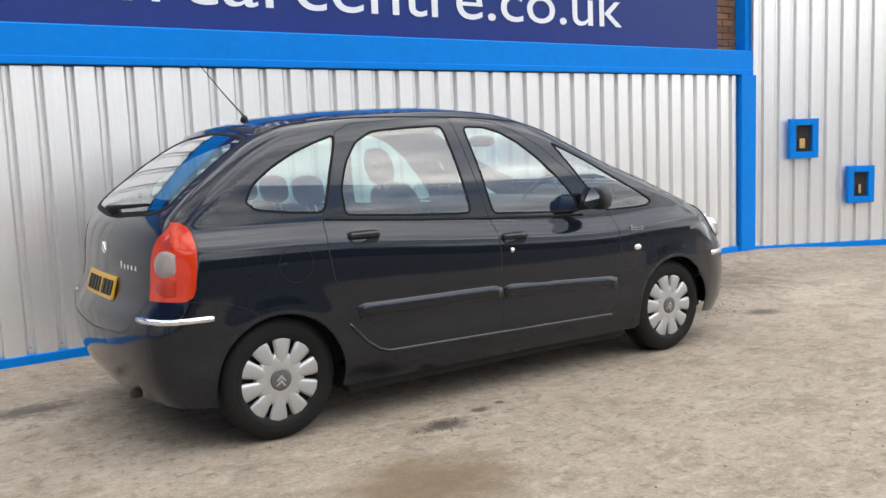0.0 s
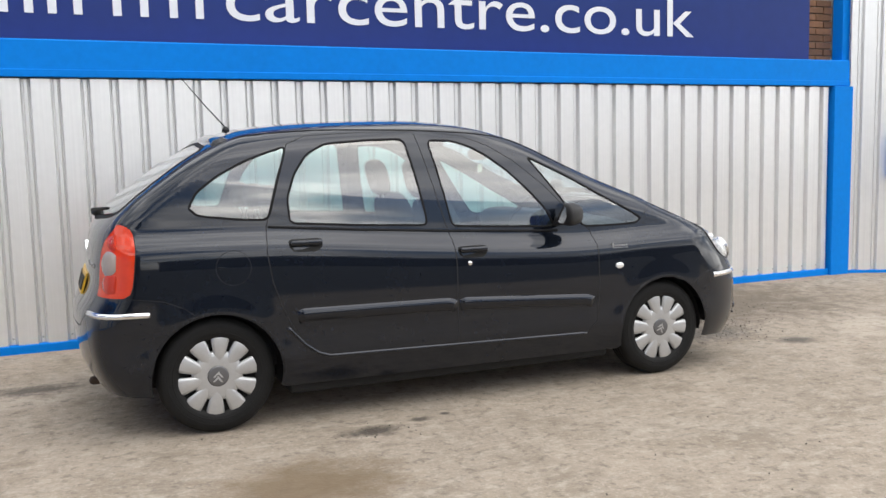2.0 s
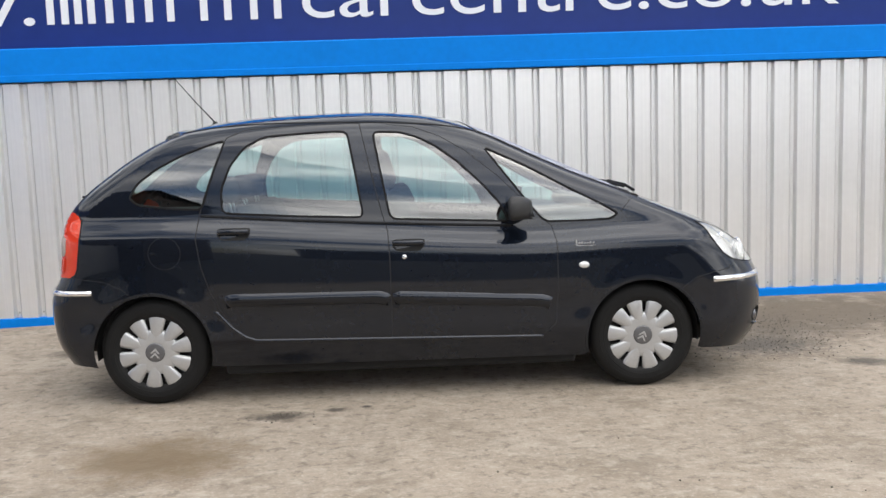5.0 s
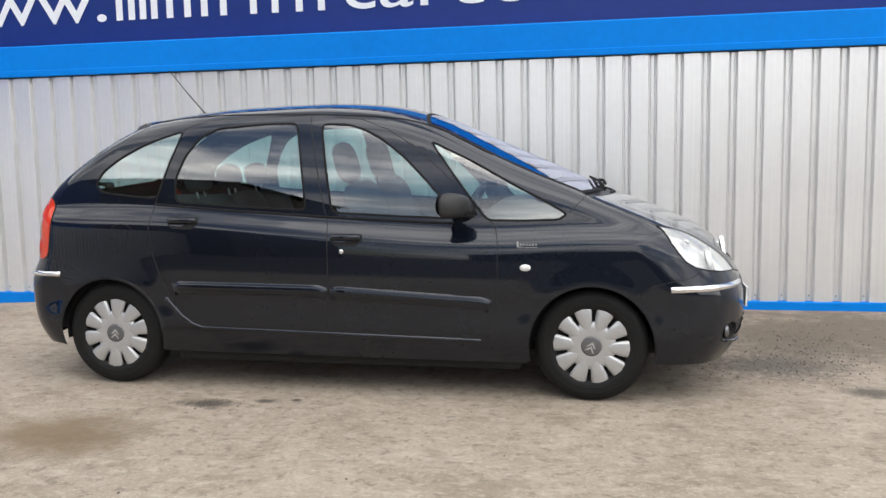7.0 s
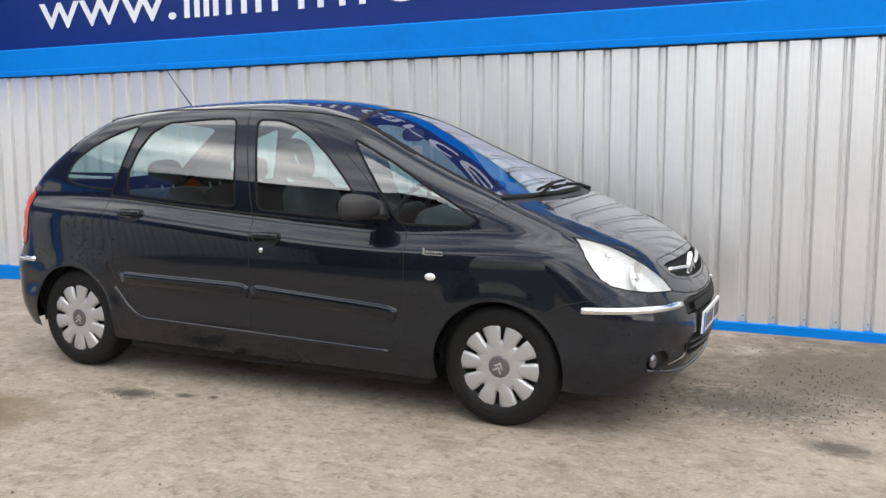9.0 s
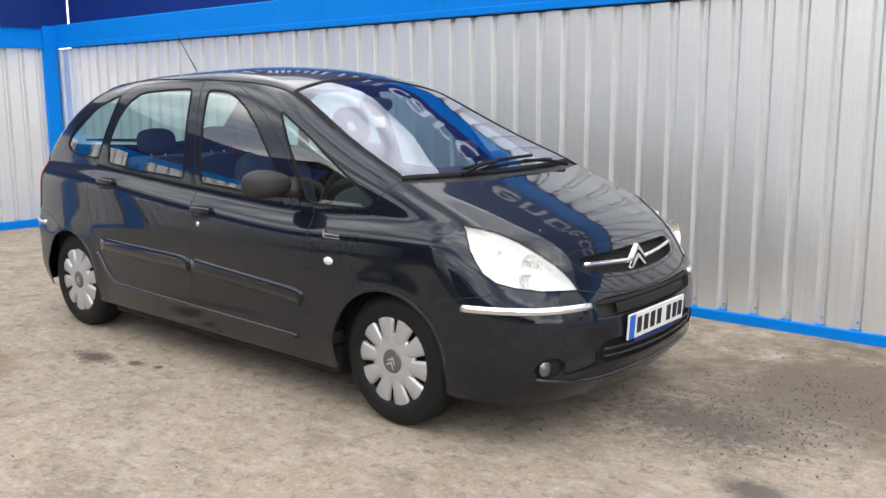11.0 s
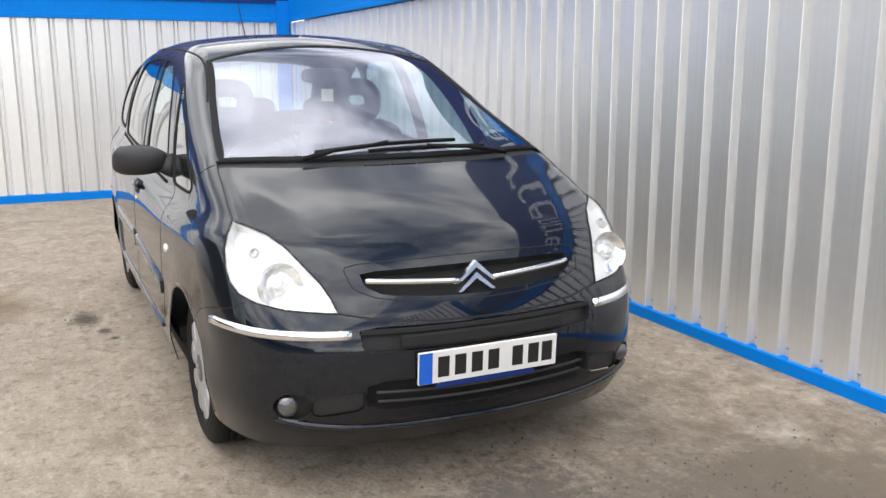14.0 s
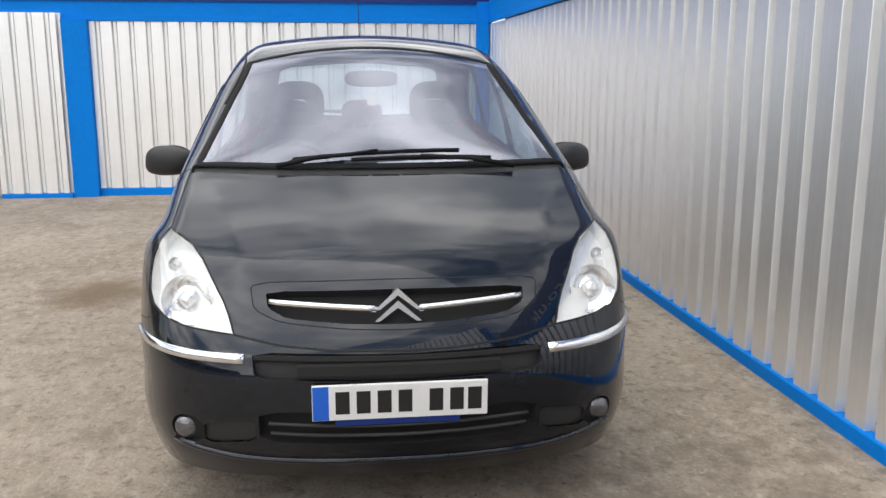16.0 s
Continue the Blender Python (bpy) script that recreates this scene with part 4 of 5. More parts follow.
# -- panels --
for sgn, side in ((-1, "right"), (1, "left")):
    def sided(key):
        return sides[key] if sgn > 0 else flip_y(sides[key])

    def path3(line, closed=False, step=0.03):
        d = dense(line, step, closed)
        p = on_side(d[:, 0], d[:, 1])
        p[:, 1] *= sgn
        return p

    panel("side_panel", sided("rest"), M_PAINT, car)
    panel("front_wing", sided("wing"), M_PAINT, car)
    rear_door = panel("rear_door", sided("door_rear"), M_PAINT, car)
    front_door = panel("front_door", sided("door_front"), M_PAINT, car)
    for key, poly, owner in (("glass_quarter", Q_GLASS, car), ("glass_rear", R_GLASS, rear_door), ("glass_front", F_GLASS, front_door), ("glass_vent", V_GLASS, car)):
        g = panel("window_glass", sided(key), M_GLASS, owner, "green-tinted side window", push=-0.003)
        g.visible_shadow = False
        strip("window_seal", path3(poly, True), 0.014, 0.003, M_RUBBER, owner, "black rubber seal", closed=True)
    # shut lines
    strip("shut_line", path3(B_GAP), 0.008, 0.0008, M_SEAM, car)
    strip("shut_line", path3(R_DOOR_BACK), 0.008, 0.0008, M_SEAM, car)
    strip("shut_line", path3([(0.866, 0.945), (0.886, 0.86), (0.888, 0.60), (0.872, 0.40), (0.80, 0.335)]), 0.007, 0.0008, M_SEAM, car)
    strip("shut_line", path3(F_DOOR_FRONT[:8]), 0.006, 0.0008, M_SEAM, car)
    strip("shut_line", path3([(-0.205, 1.548), (-0.5, 1.548), (-0.84, 1.530)]), 0.006, 0.0008, M_SEAM, car)
    strip("shut_line", path3(F_BUMP_TOP), 0.005, 0.0008, M_SEAM, car)
    strip("shut_line", path3(R_BUMP_TOP), 0.005, 0.0008, M_SEAM, car)
    strip("shut_line", path3([(1.262, 1.012), (1.30, 1.05), (1.345, 1.095)]), 0.005, 0.0008, M_SEAM, car)
    strip("sill_moulding", path3([(-1.02, 0.53), (-0.93, 0.43), (-0.86, 0.380), (-0.80, 0.360), (0.0, 0.344), (0.80, 0.328)]), 0.020, 0.009, M_PAINT, car)
    strip("waist_moulding", path3([(-1.09, 1.055), (-0.6, 1.018), (-0.1, 0.987), (0.4, 0.962), (0.64, 0.952)]), 0.018, 0.005, M_RUBBER, car, "black waistline seal")
    strip("roof_gutter", [(x, sgn * y, z) for x, y, z in RAIL[2:72]], 0.014, 0.002, M_RUBBER, car, "black roof gutter strip")
    # door rubbing strips
    for owner, x0, x1, za, zb in ((rear_door, -0.965, -0.062, 0.590, 0.577), (front_door, -0.034, 0.845, 0.576, 0.528)):
        strip("rubbing_strip", path3([(x0, za - 0.01), (x0 + 0.04, za), (x1 - 0.05, zb + 0.004), (x1, zb - 0.012)], step=0.05), 0.074, 0.008, M_PAINT, owner, flat=0.86)
    # handles
    for owner, hx, hz in ((rear_door, -0.905, 0.957), (front_door, 0.055, 0.868)):
        base = on_side([hx], [hz])[0] * np.array([1, sgn, 1])
        bm = bmesh.new()
        hp = rounded([(hx - 0.092, hz + 0.030), (hx + 0.092, hz + 0.030), (hx + 0.088, hz - 0.012), (hx + 0.060, hz - 0.036), (hx - 0.060, hz - 0.036), (hx - 0.088, hz - 0.012)], 2)
        hq = on_side(hp[:, 0], hp[:, 1])
        hq = (hq + skin_normal(hq) * 0.0015) * np.array([1, sgn, 1])
        bm.faces.new([bm.verts.new(v) for v in hq])
        recess = part("handle_recess", bm, M_BLACK, owner, "black handle recess")
        bm = bmesh.new()
        add_box(bm, hx - 0.086, hx + 0.086, base[1] - 0.012, base[1] + 0.012, hz - 0.004, hz + 0.026, 0.010)
        bmesh.ops.translate(bm, verts=bm.verts, vec=(0, sgn * 0.010, 0))
        part("handle", bm, M_PAINT, owner, "body-coloured pull handle", smooth=True)
    if sgn < 0:
        q = on_side([0.03], [0.802])[0]
        bm = bmesh.new()
        bmesh.ops.create_uvsphere(bm, u_segments=14, v_segments=8, radius=0.014, matrix=Matrix.Translation((q[0], -q[1], q[2])) @ Matrix.Diagonal((1, 0.5, 1, 1)))
        part("lock", bm, M_CHROME, front_door, "chrome key lock", smooth=True)
        # fuel flap
        a = np.linspace(0, 2 * math.pi, 40, endpoint=False)
        strip("fuel_flap_edge", path3([(-1.285 + 0.088 * math.cos(t), 0.860 + 0.088 * math.sin(t)) for t in a], True), 0.004, 0.0006, M_SEAM, car, closed=True)
        q = on_side([-1.345], [0.862])[0]
        part("fuel_flap_catch", box(q[0] - 0.018, q[0] + 0.012, -q[1] - 0.004, -q[1] + 0.01, 0.857, 0.868, 0.002), M_PAINT, car)
    # wing repeater
    q = on_side([1.035], [0.725])[0]
    bm = bmesh.new()
    bmesh.ops.create_uvsphere(bm, u_segments=16, v_segments=8, radius=0.03, matrix=Matrix.Translation((q[0], sgn * q[1], q[2])) @ Matrix.Diagonal((1, 0.35, 0.62, 1)))
    part("side_repeater", bm, M_LAMPHOUSE, car, "clear oval indicator lens", smooth=True)
    # model name, as a plain silver scribble of bars
    for k in range(7):
        bx = 0.990 + 0.016 * k
        q = on_side([bx], [0.842])[0]
        h = 0.018 if k == 0 else 0.005
        part("badge_bar", box(bx, bx + 0.009, sgn * q[1] - 0.002, sgn * q[1] + 0.002, 0.842 - (0.014 if k == 0 else 0.0), 0.842 + h + 0.004), M_SILVER, car)
    q = on_side([1.05], [0.832])[0]
    part("badge_bar", box(0.995, 1.100, sgn * q[1] - 0.002, sgn * q[1] + 0.002, 0.831, 0.834), M_SILVER, car)
    # tail lamps
    lamp = panel("tail_lamp", sided("lamp"), M_RED, car, "red wraparound tail lamp", push=0.004)
    for cy, cz, ry, rz, mm, lab in ((0.745, 0.905, 0.070, 0.062, M_SMOKE, "smoked clear lens"), (0.775, 0.805, 0.078, 0.048, M_DARKRED, "deep red lens"), (0.770, 1.015, 0.060, 0.040, M_DARKRED, "deep red lens")):
        a = np.linspace(0, 2 * math.pi, 24, endpoint=False)
        bm = bmesh.new()
        rings = []
        for s, h in ((1.0, 0.003), (0.92, 0.0065), (0.55, 0.009), (0.12, 0.010)):
            zz = cz + rz * s * np.sin(a)
            p = on_tail(np.minimum(cy + ry * s * np.cos(a), side_width(np.full(24, -1.86), zz) - 0.03), zz)
            n = skin_normal(p)
            p = p + n * h
            p[:, 1] *= sgn
            rings.append([bm.verts.new(v) for v in p])
        for r0, r1 in zip(rings[:-1], rings[1:]):
            for i in range(24):
                bm.faces.new((r0[i], r0[(i + 1) % 24], r1[(i + 1) % 24], r1[i]))
        bm.faces.new(rings[-1])
        part("lamp_lens", bm, mm, lamp, lab, smooth=True)
    tz = dense([(float(tail_y(z)), z) for z in np.linspace(0.745, 1.075, 12)], 0.03)
    p = on_tail(tz[:, 0], tz[:, 1]) * np.array([1, sgn, 1])
    strip("lamp_seal", p, 0.008, 0.004, M_SEAM, lamp)
    strip("lamp_seal", path3([(-1.795, 1.090), (-1.765, 1.072), (-1.752, 1.045), (-1.748, 0.98), (-1.758, 0.88), (-1.770, 0.790), (-1.783, 0.757), (-1.815, 0.738)]), 0.006, 0.004, M_SEAM, lamp)
    # chrome bumper strips
    fz = np.linspace(0.47, 0.735, 10)
    a = on_nose(fz, np.full(10, 0.612))
    b = on_side(np.linspace(a[-1][0] - 0.03, 1.785, 9), np.full(9, 0.612))
    strip("bumper_chrome", np.vstack([a, b]) * np.array([1, sgn, 1]), 0.034, 0.009, M_CHROME, car, "chrome bumper strip")
    a = on_tail(np.linspace(0.62, 0.70, 4), np.full(4, 0.652))
    b = on_side(np.linspace(a[-1][0] + 0.03, -1.70, 8), np.full(8, 0.650))
    strip("bumper_chrome", np.vstack([a, b]) * np.array([1, sgn, 1]), 0.030, 0.009, M_CHROME, car, "chrome bumper strip")
    # headlamp: clear cover over a silvered bowl
    key = "lamp_left" if sgn > 0 else "lamp_right"
    head = panel("headlamp", nose[key], M_LENS, car, "clear headlamp with a silvered bowl", push=0.003)
    head.visible_shadow = False
    panel("lamp_housing", nose[key], M_LAMPHOUSE, head, "pale silvered housing", push=-0.045)
    rim = np.vstack([LAMP_OUT[:-1], LAMP_BOT[:-1], LAMP_IN[:-1]])
    rp = on_nose(rim[:, 0], rim[:, 1])
    rn = skin_normal(rp)
    bm = bmesh.new()
    r0 = [bm.verts.new(v) for v in (rp + rn * 0.001) * np.array([1, sgn, 1])]
    r1 = [bm.verts.new(v) for v in (rp - rn * 0.046) * np.array([1, sgn, 1])]
    for i in range(len(r0)):
        j = (i + 1) % len(r0)
        bm.faces.new((r0[i], r0[j], r1[j], r1[i]))
    part("lamp_wall", bm, M_LAMPHOUSE, head)
    strip("lamp_seal", rp * np.array([1, sgn, 1]), 0.007, 0.004, M_SEAM, head, closed=True)
    for dy, dz, r in ((0.0, -0.005, 0.078), (0.050, 0.085, 0.022)):
        c = on_nose([0.655 + dy], [0.760 + dz])[0] * np.array([1, sgn, 1])
        bm = bmesh.new()
        rings = []
        for s, d in ((1.0, -0.010), (0.95, -0.014), (0.7, -0.034), (0.35, -0.043), (0.30, -0.020), (0.16, -0.012)):
            rings.append([bm.verts.new((c[0] + d - 0.2 * r * s * math.sin(t), c[1] + r * s * math.cos(t), c[2] + r * s * math.sin(t))) for t in np.linspace(0, 2 * math.pi, 20, endpoint=False)])
        for q0, q1 in zip(rings[:-1], rings[1:]):
            for i in range(20):
                bm.faces.new((q0[i], q0[(i + 1) % 20], q1[(i + 1) % 20], q1[i]))
        bm.faces.new(rings[-1])
        part("reflector", bm, M_REFLECT, head, "silvered reflector bowl", smooth=True)
    # fog lamp
    key = "fog_left" if sgn > 0 else "fog_right"
    panel("fog_recess", nose[key], M_BLACK, car, push=-0.02)
    p = on_nose(FOG[:, 0], FOG[:, 1])
    pn = skin_normal(p)
    bm = bmesh.new()
    r0 = [bm.verts.new(v) for v in (p + pn * 0.002) * np.array([1, sgn, 1])]
    r1 = [bm.verts.new(v) for v in (p - pn * 0.022) * np.array([1, sgn, 1])]
    for i in range(20):
        bm.faces.new((r0[i], r0[(i + 1) % 20], r1[(i + 1) % 20], r1[i]))
    part("fog_surround", bm, M_PLASTIC, car)
    c = on_nose([0.66], [0.370])[0] * np.array([1, sgn, 1])
    bm = bmesh.new()
    bmesh.ops.create_uvsphere(bm, u_segments=20, v_segments=12, radius=0.040, matrix=Matrix.Translation((c[0] - 0.024, c[1], c[2])) @ Matrix.Diagonal((0.55, 1, 1, 1)))
    part("fog_lamp", bm, M_FOG, car, "round clear fog lamp", smooth=True)
    panel("bumper_blank", nose["blank_left" if sgn > 0 else "blank_right"], M_PLASTIC, car, push=-0.008)
    # bonnet side seam and crease
    strip("shut_line", np.array([p for p in RAIL if p[0] > 1.36]) * np.array([1, sgn, 1]), 0.007, 0.0008, M_SEAM, car)

bonnet = panel("bonnet", tops["bonnet"] + nose["bonnet"], M_PAINT, car)
panel("roof_panel", tops["rest"], M_PAINT, car)
screen = panel("windscreen", tops["screen"], M_SCREEN, car, "violet-tinted windscreen", push=-0.002)
screen.visible_shadow = False
sp = on_top(SCREEN[:, 0], SCREEN[:, 1])
strip("screen_seal", sp, 0.034, 0.002, M_RUBBER, screen, "black windscreen surround", closed=True)
panel("cowl", tops["cowl"], M_PLASTIC, car, "black plastic scuttle below the windscreen", push=-0.012)
front_bumper = panel("front_bumper", nose["rest"] + sides["bumper_front"] + flip_y(sides["bumper_front"]), M_PAINT, car)
rear_bumper = panel("rear_bumper", tails["bumper"] + sides["bumper_rear"] + flip_y(sides["bumper_rear"]), M_PAINT, car)
tailgate = panel("tailgate", tails["rest"], M_PAINT, car)
rg = panel("rear_window", tails["glass"], M_REARGLASS, tailgate, "tinted rear window", push=-0.002)
rg.visible_shadow = False
gp = dense(REAR_GLASS, 0.03, True)
strip("window_seal", on_tail(gp[:, 0], gp[:, 1]), 0.034, 0.002, M_RUBBER, tailgate, "black rubber seal", closed=True)
strip("shut_line", on_nose(bonnet_lip[:, 0], bonnet_lip[:, 1]), 0.010, 0.0008, M_SEAM, car)
tl = dense(TAIL_LIP[1:-1], 0.03)
strip("shut_line", on_tail(tl[:, 0], tl[:, 1]), 0.008, 0.0008, M_SEAM, car)
for sgn in (-1, 1):
    strip("shut_line", np.array([p for p in TAIL if p[2] > 1.07]) * np.array([1, sgn, 1]), 0.008, 0.0008, M_SEAM, car)
tr = on_top(np.full(24, X_ROOF), np.linspace(-0.565, 0.565, 24))
strip("spoiler", tr, 0.10, 0.016, M_PAINT, tailgate, flat=0.5)


# -- recessed grilles --
def recess(name, pieces, poly, depth, material, owner, label=""):
    ob = panel(name, pieces, material, owner, label, push=-depth)
    d = dense(poly, 0.03, True)
    p = on_nose(d[:, 0], d[:, 1])
    n = skin_normal(p)
    bm = bmesh.new()
    a = [bm.verts.new(v) for v in p]
    b = [bm.verts.new(v) for v in p - n * depth]
    for i in range(len(a)):
        j = (i + 1) % len(a)
        bm.faces.new((a[i], a[j], b[j], b[i]))
    part("recess_wall", bm, M_PLASTIC, ob)
    return ob


gr = recess("upper_grille", nose["grille"], GRILLE, 0.035, M_BLACK, bonnet, "black grille opening in the bonnet")
slot = recess("bumper_insert", nose["slot"], SLOT, 0.026, M_PLASTIC, front_bumper, "dark grained plastic bumper insert")
low = recess("lower_grille", nose["lower"], LOWER, 0.04, M_BLACK, front_bumper, "black lower air intake")
d = dense(rounded([(0.455, 0.815), (0.0, 0.822), (-0.455, 0.815), (-0.44, 0.745), (-0.36, 0.712), (-0.15, 0.692), (0.0, 0.688), (0.15, 0.692), (0.36, 0.712), (0.44, 0.745)], 2), 0.03, True)
strip("grille_crease", on_nose(d[:, 0], d[:, 1]), 0.006, 0.0008, M_SEAM, bonnet, closed=True)
for z0, half in ((0.415, 0.40), (0.383, 0.395)):
    y = np.linspace(-half, half, 24)
    p = on_nose(y, np.full(24, z0) - 0.012 * (1 - (y / half) ** 2))
    strip("slat", p - skin_normal(p) * 0.012, 0.010, 0.006, M_PLASTIC, low)
y = np.linspace(-0.31, 0.31, 20)
p = on_nose(y, np.full(20, 0.578))
strip("slot_shadow", p - skin_normal(p) * 0.025, 0.046, 0.001, M_BLACK, slot)
y = np.linspace(-0.44, 0.44, 28)
p = on_nose(y, np.full(28, 0.617) - 0.006 * (1 - (y / 0.44) ** 2))
strip("slot_shadow", p - skin_normal(p) * 0.022, 0.020, 0.001, M_BLACK, slot)
y = np.linspace(-0.70, 0.70, 40)
p = on_nose(y, 0.275 + 0.05 * (np.abs(y) / 0.7) ** 3)
strip("bumper_lip", p, 0.018, 0.010, M_PAINT, front_bumper)
for sgn in (-1, 1):
    # chrome bars that run into the double chevron
    y = np.linspace(0.065, 0.392, 14)
    p = on_nose(y, 0.742 + 0.022 * (y / 0.39) ** 1.2) * np.array([1, sgn, 1])
    strip("grille_bar", p, 0.019, 0.012, M_CHROME, bonnet, "chrome grille bar")


def chevron(name, centre, lift, owner, width, rise, thick, normal_sign=1):
    """A single upturned chevron standing off the skin, drawn in y and z at x = centre."""
    bm = bmesh.new()
    out = [(-width, -rise), (-width + thick * 0.9, -rise), (0, -thick * 0.9), (width - thick * 0.9, -rise), (width, -rise), (0, thick * 0.35)]
    a = [bm.verts.new((centre[0] + lift + 0.10 * z * -1, centre[1] + y, centre[2] + z)) for y, z in out]
    b = [bm.verts.new((centre[0] + lift - 0.02 * normal_sign + 0.10 * z * -1, centre[1] + y, centre[2] + z)) for y, z in out]
    k = len(out)
    for i in range(k):
        bm.faces.new((a[i], a[(i + 1) % k], b[(i + 1) % k], b[i]))
    bm.faces.new((a[0], a[1], a[2], a[5]))
    bm.faces.new((a[2], a[3], a[4], a[5]))
    return part(name, bm, M_CHROME, owner, "plain chrome chevron")


c = on_nose([0.0], [0.757])[0]
chevron("chevron", (c[0] + 0.0, 0, 0.802), 0.008, bonnet, 0.073, 0.060, 0.0175)
chevron("chevron", (c[0] + 0.0, 0, 0.764), 0.012, bonnet, 0.073, 0.058, 0.0175)
c = on_tail([0.0], [0.93])[0]
chevron("chevron", (c[0], 0, 0.965), -0.004, tailgate, 0.055, 0.045, 0.02, -1)
chevron("chevron", (c[0], 0, 0.935), -0.004, tailgate, 0.055, 0.045, 0.02, -1)
for k in range(5):
    cc = on_tail([-0.50 + 0.045 * k], [0.865])[0]
    part("badge_bar", box(cc[0] - 0.003, cc[0] + 0.004, -0.50 + 0.045 * k - 0.013, -0.50 + 0.045 * k + 0.013, 0.862, 0.885 + (0.012 if k == 4 else 0)), M_CHROME, tailgate)

# -- number plates with plain bars for their characters --
def plate(m, base, owner, band):
    pl = part("number_plate", box(-0.006, 0.006, -0.266, 0.266, -0.0565, 0.0565, 0.003), base, owner, "number plate with plain black bars")
    pl.matrix_local = m
    for i, y in enumerate((-0.175, -0.112, -0.049, 0.014, 0.108, 0.171, 0.226)):
        part("character_bar", box(0.0063, 0.0072, y - 0.021, y + 0.021, -0.036, 0.036), M_INK, pl)
    if band:
        part("plate_band", box(0.0061, 0.0069, -0.264, -0.216, -0.054, 0.054), M_PLATEBLUE, pl, "blue band")
    return pl


plate(pose(2.243, -0.002, 0.487, 0, 3, 0), M_WHITE, front_bumper, True)
part("plate_holder", box(2.222, 2.240, -0.20, 0.18, 0.409, 0.434, 0.003), M_NAVY, front_bumper, "navy plate surround")
def on_gate(y0, y1, z0, z1, lift, thick, n):
    """A thin slab bent to the tailgate."""
    bm = bmesh.new()
    ys = np.linspace(y0, y1, n)
    q = [on_tail(ys, np.full(n, z)) for z in (z0, z1)]
    v = [[bm.verts.new((p[0] - lift - d, p[1], p[2])) for p in r] for d in (thick, -0.004) for r in q]
    for i in range(n - 1):
        for e, f in ((0, 1), (1, 3), (3, 2), (2, 0)):
            bm.faces.new((v[e][i], v[f][i], v[f][i + 1], v[e][i + 1]))
    for i in (0, n - 1):
        bm.faces.new((v[0][i], v[1][i], v[3][i], v[2][i]))
    bmesh.ops.recalc_face_normals(bm, faces=bm.faces)
    return bm


rear_plate = part("number_plate", on_gate(-0.262, 0.262, 0.702, 0.812, 0.004, 0.006, 17), M_YELLOW, tailgate, "yellow number plate with plain black bars")
for y in (-0.221, -0.166, -0.103, -0.009, 0.054, 0.117, 0.180):
    part("character_bar", on_gate(y - 0.021, y + 0.021, 0.721, 0.793, 0.018, 0.002, 3), M_INK, rear_plate)

# -- wheels --
def lathe(bm, prof, n=56):
    rows = []
    for i in range(n):
        t = 2 * math.pi * i / n
        rows.append([bm.verts.new((r * math.cos(t), y, r * math.sin(t))) for r, y in prof])
    for i in range(n):
        a, b = rows[i], rows[(i + 1) % n]
        for j in range(len(prof) - 1):
            bm.faces.new((a[j], a[j + 1], b[j + 1], b[j]))


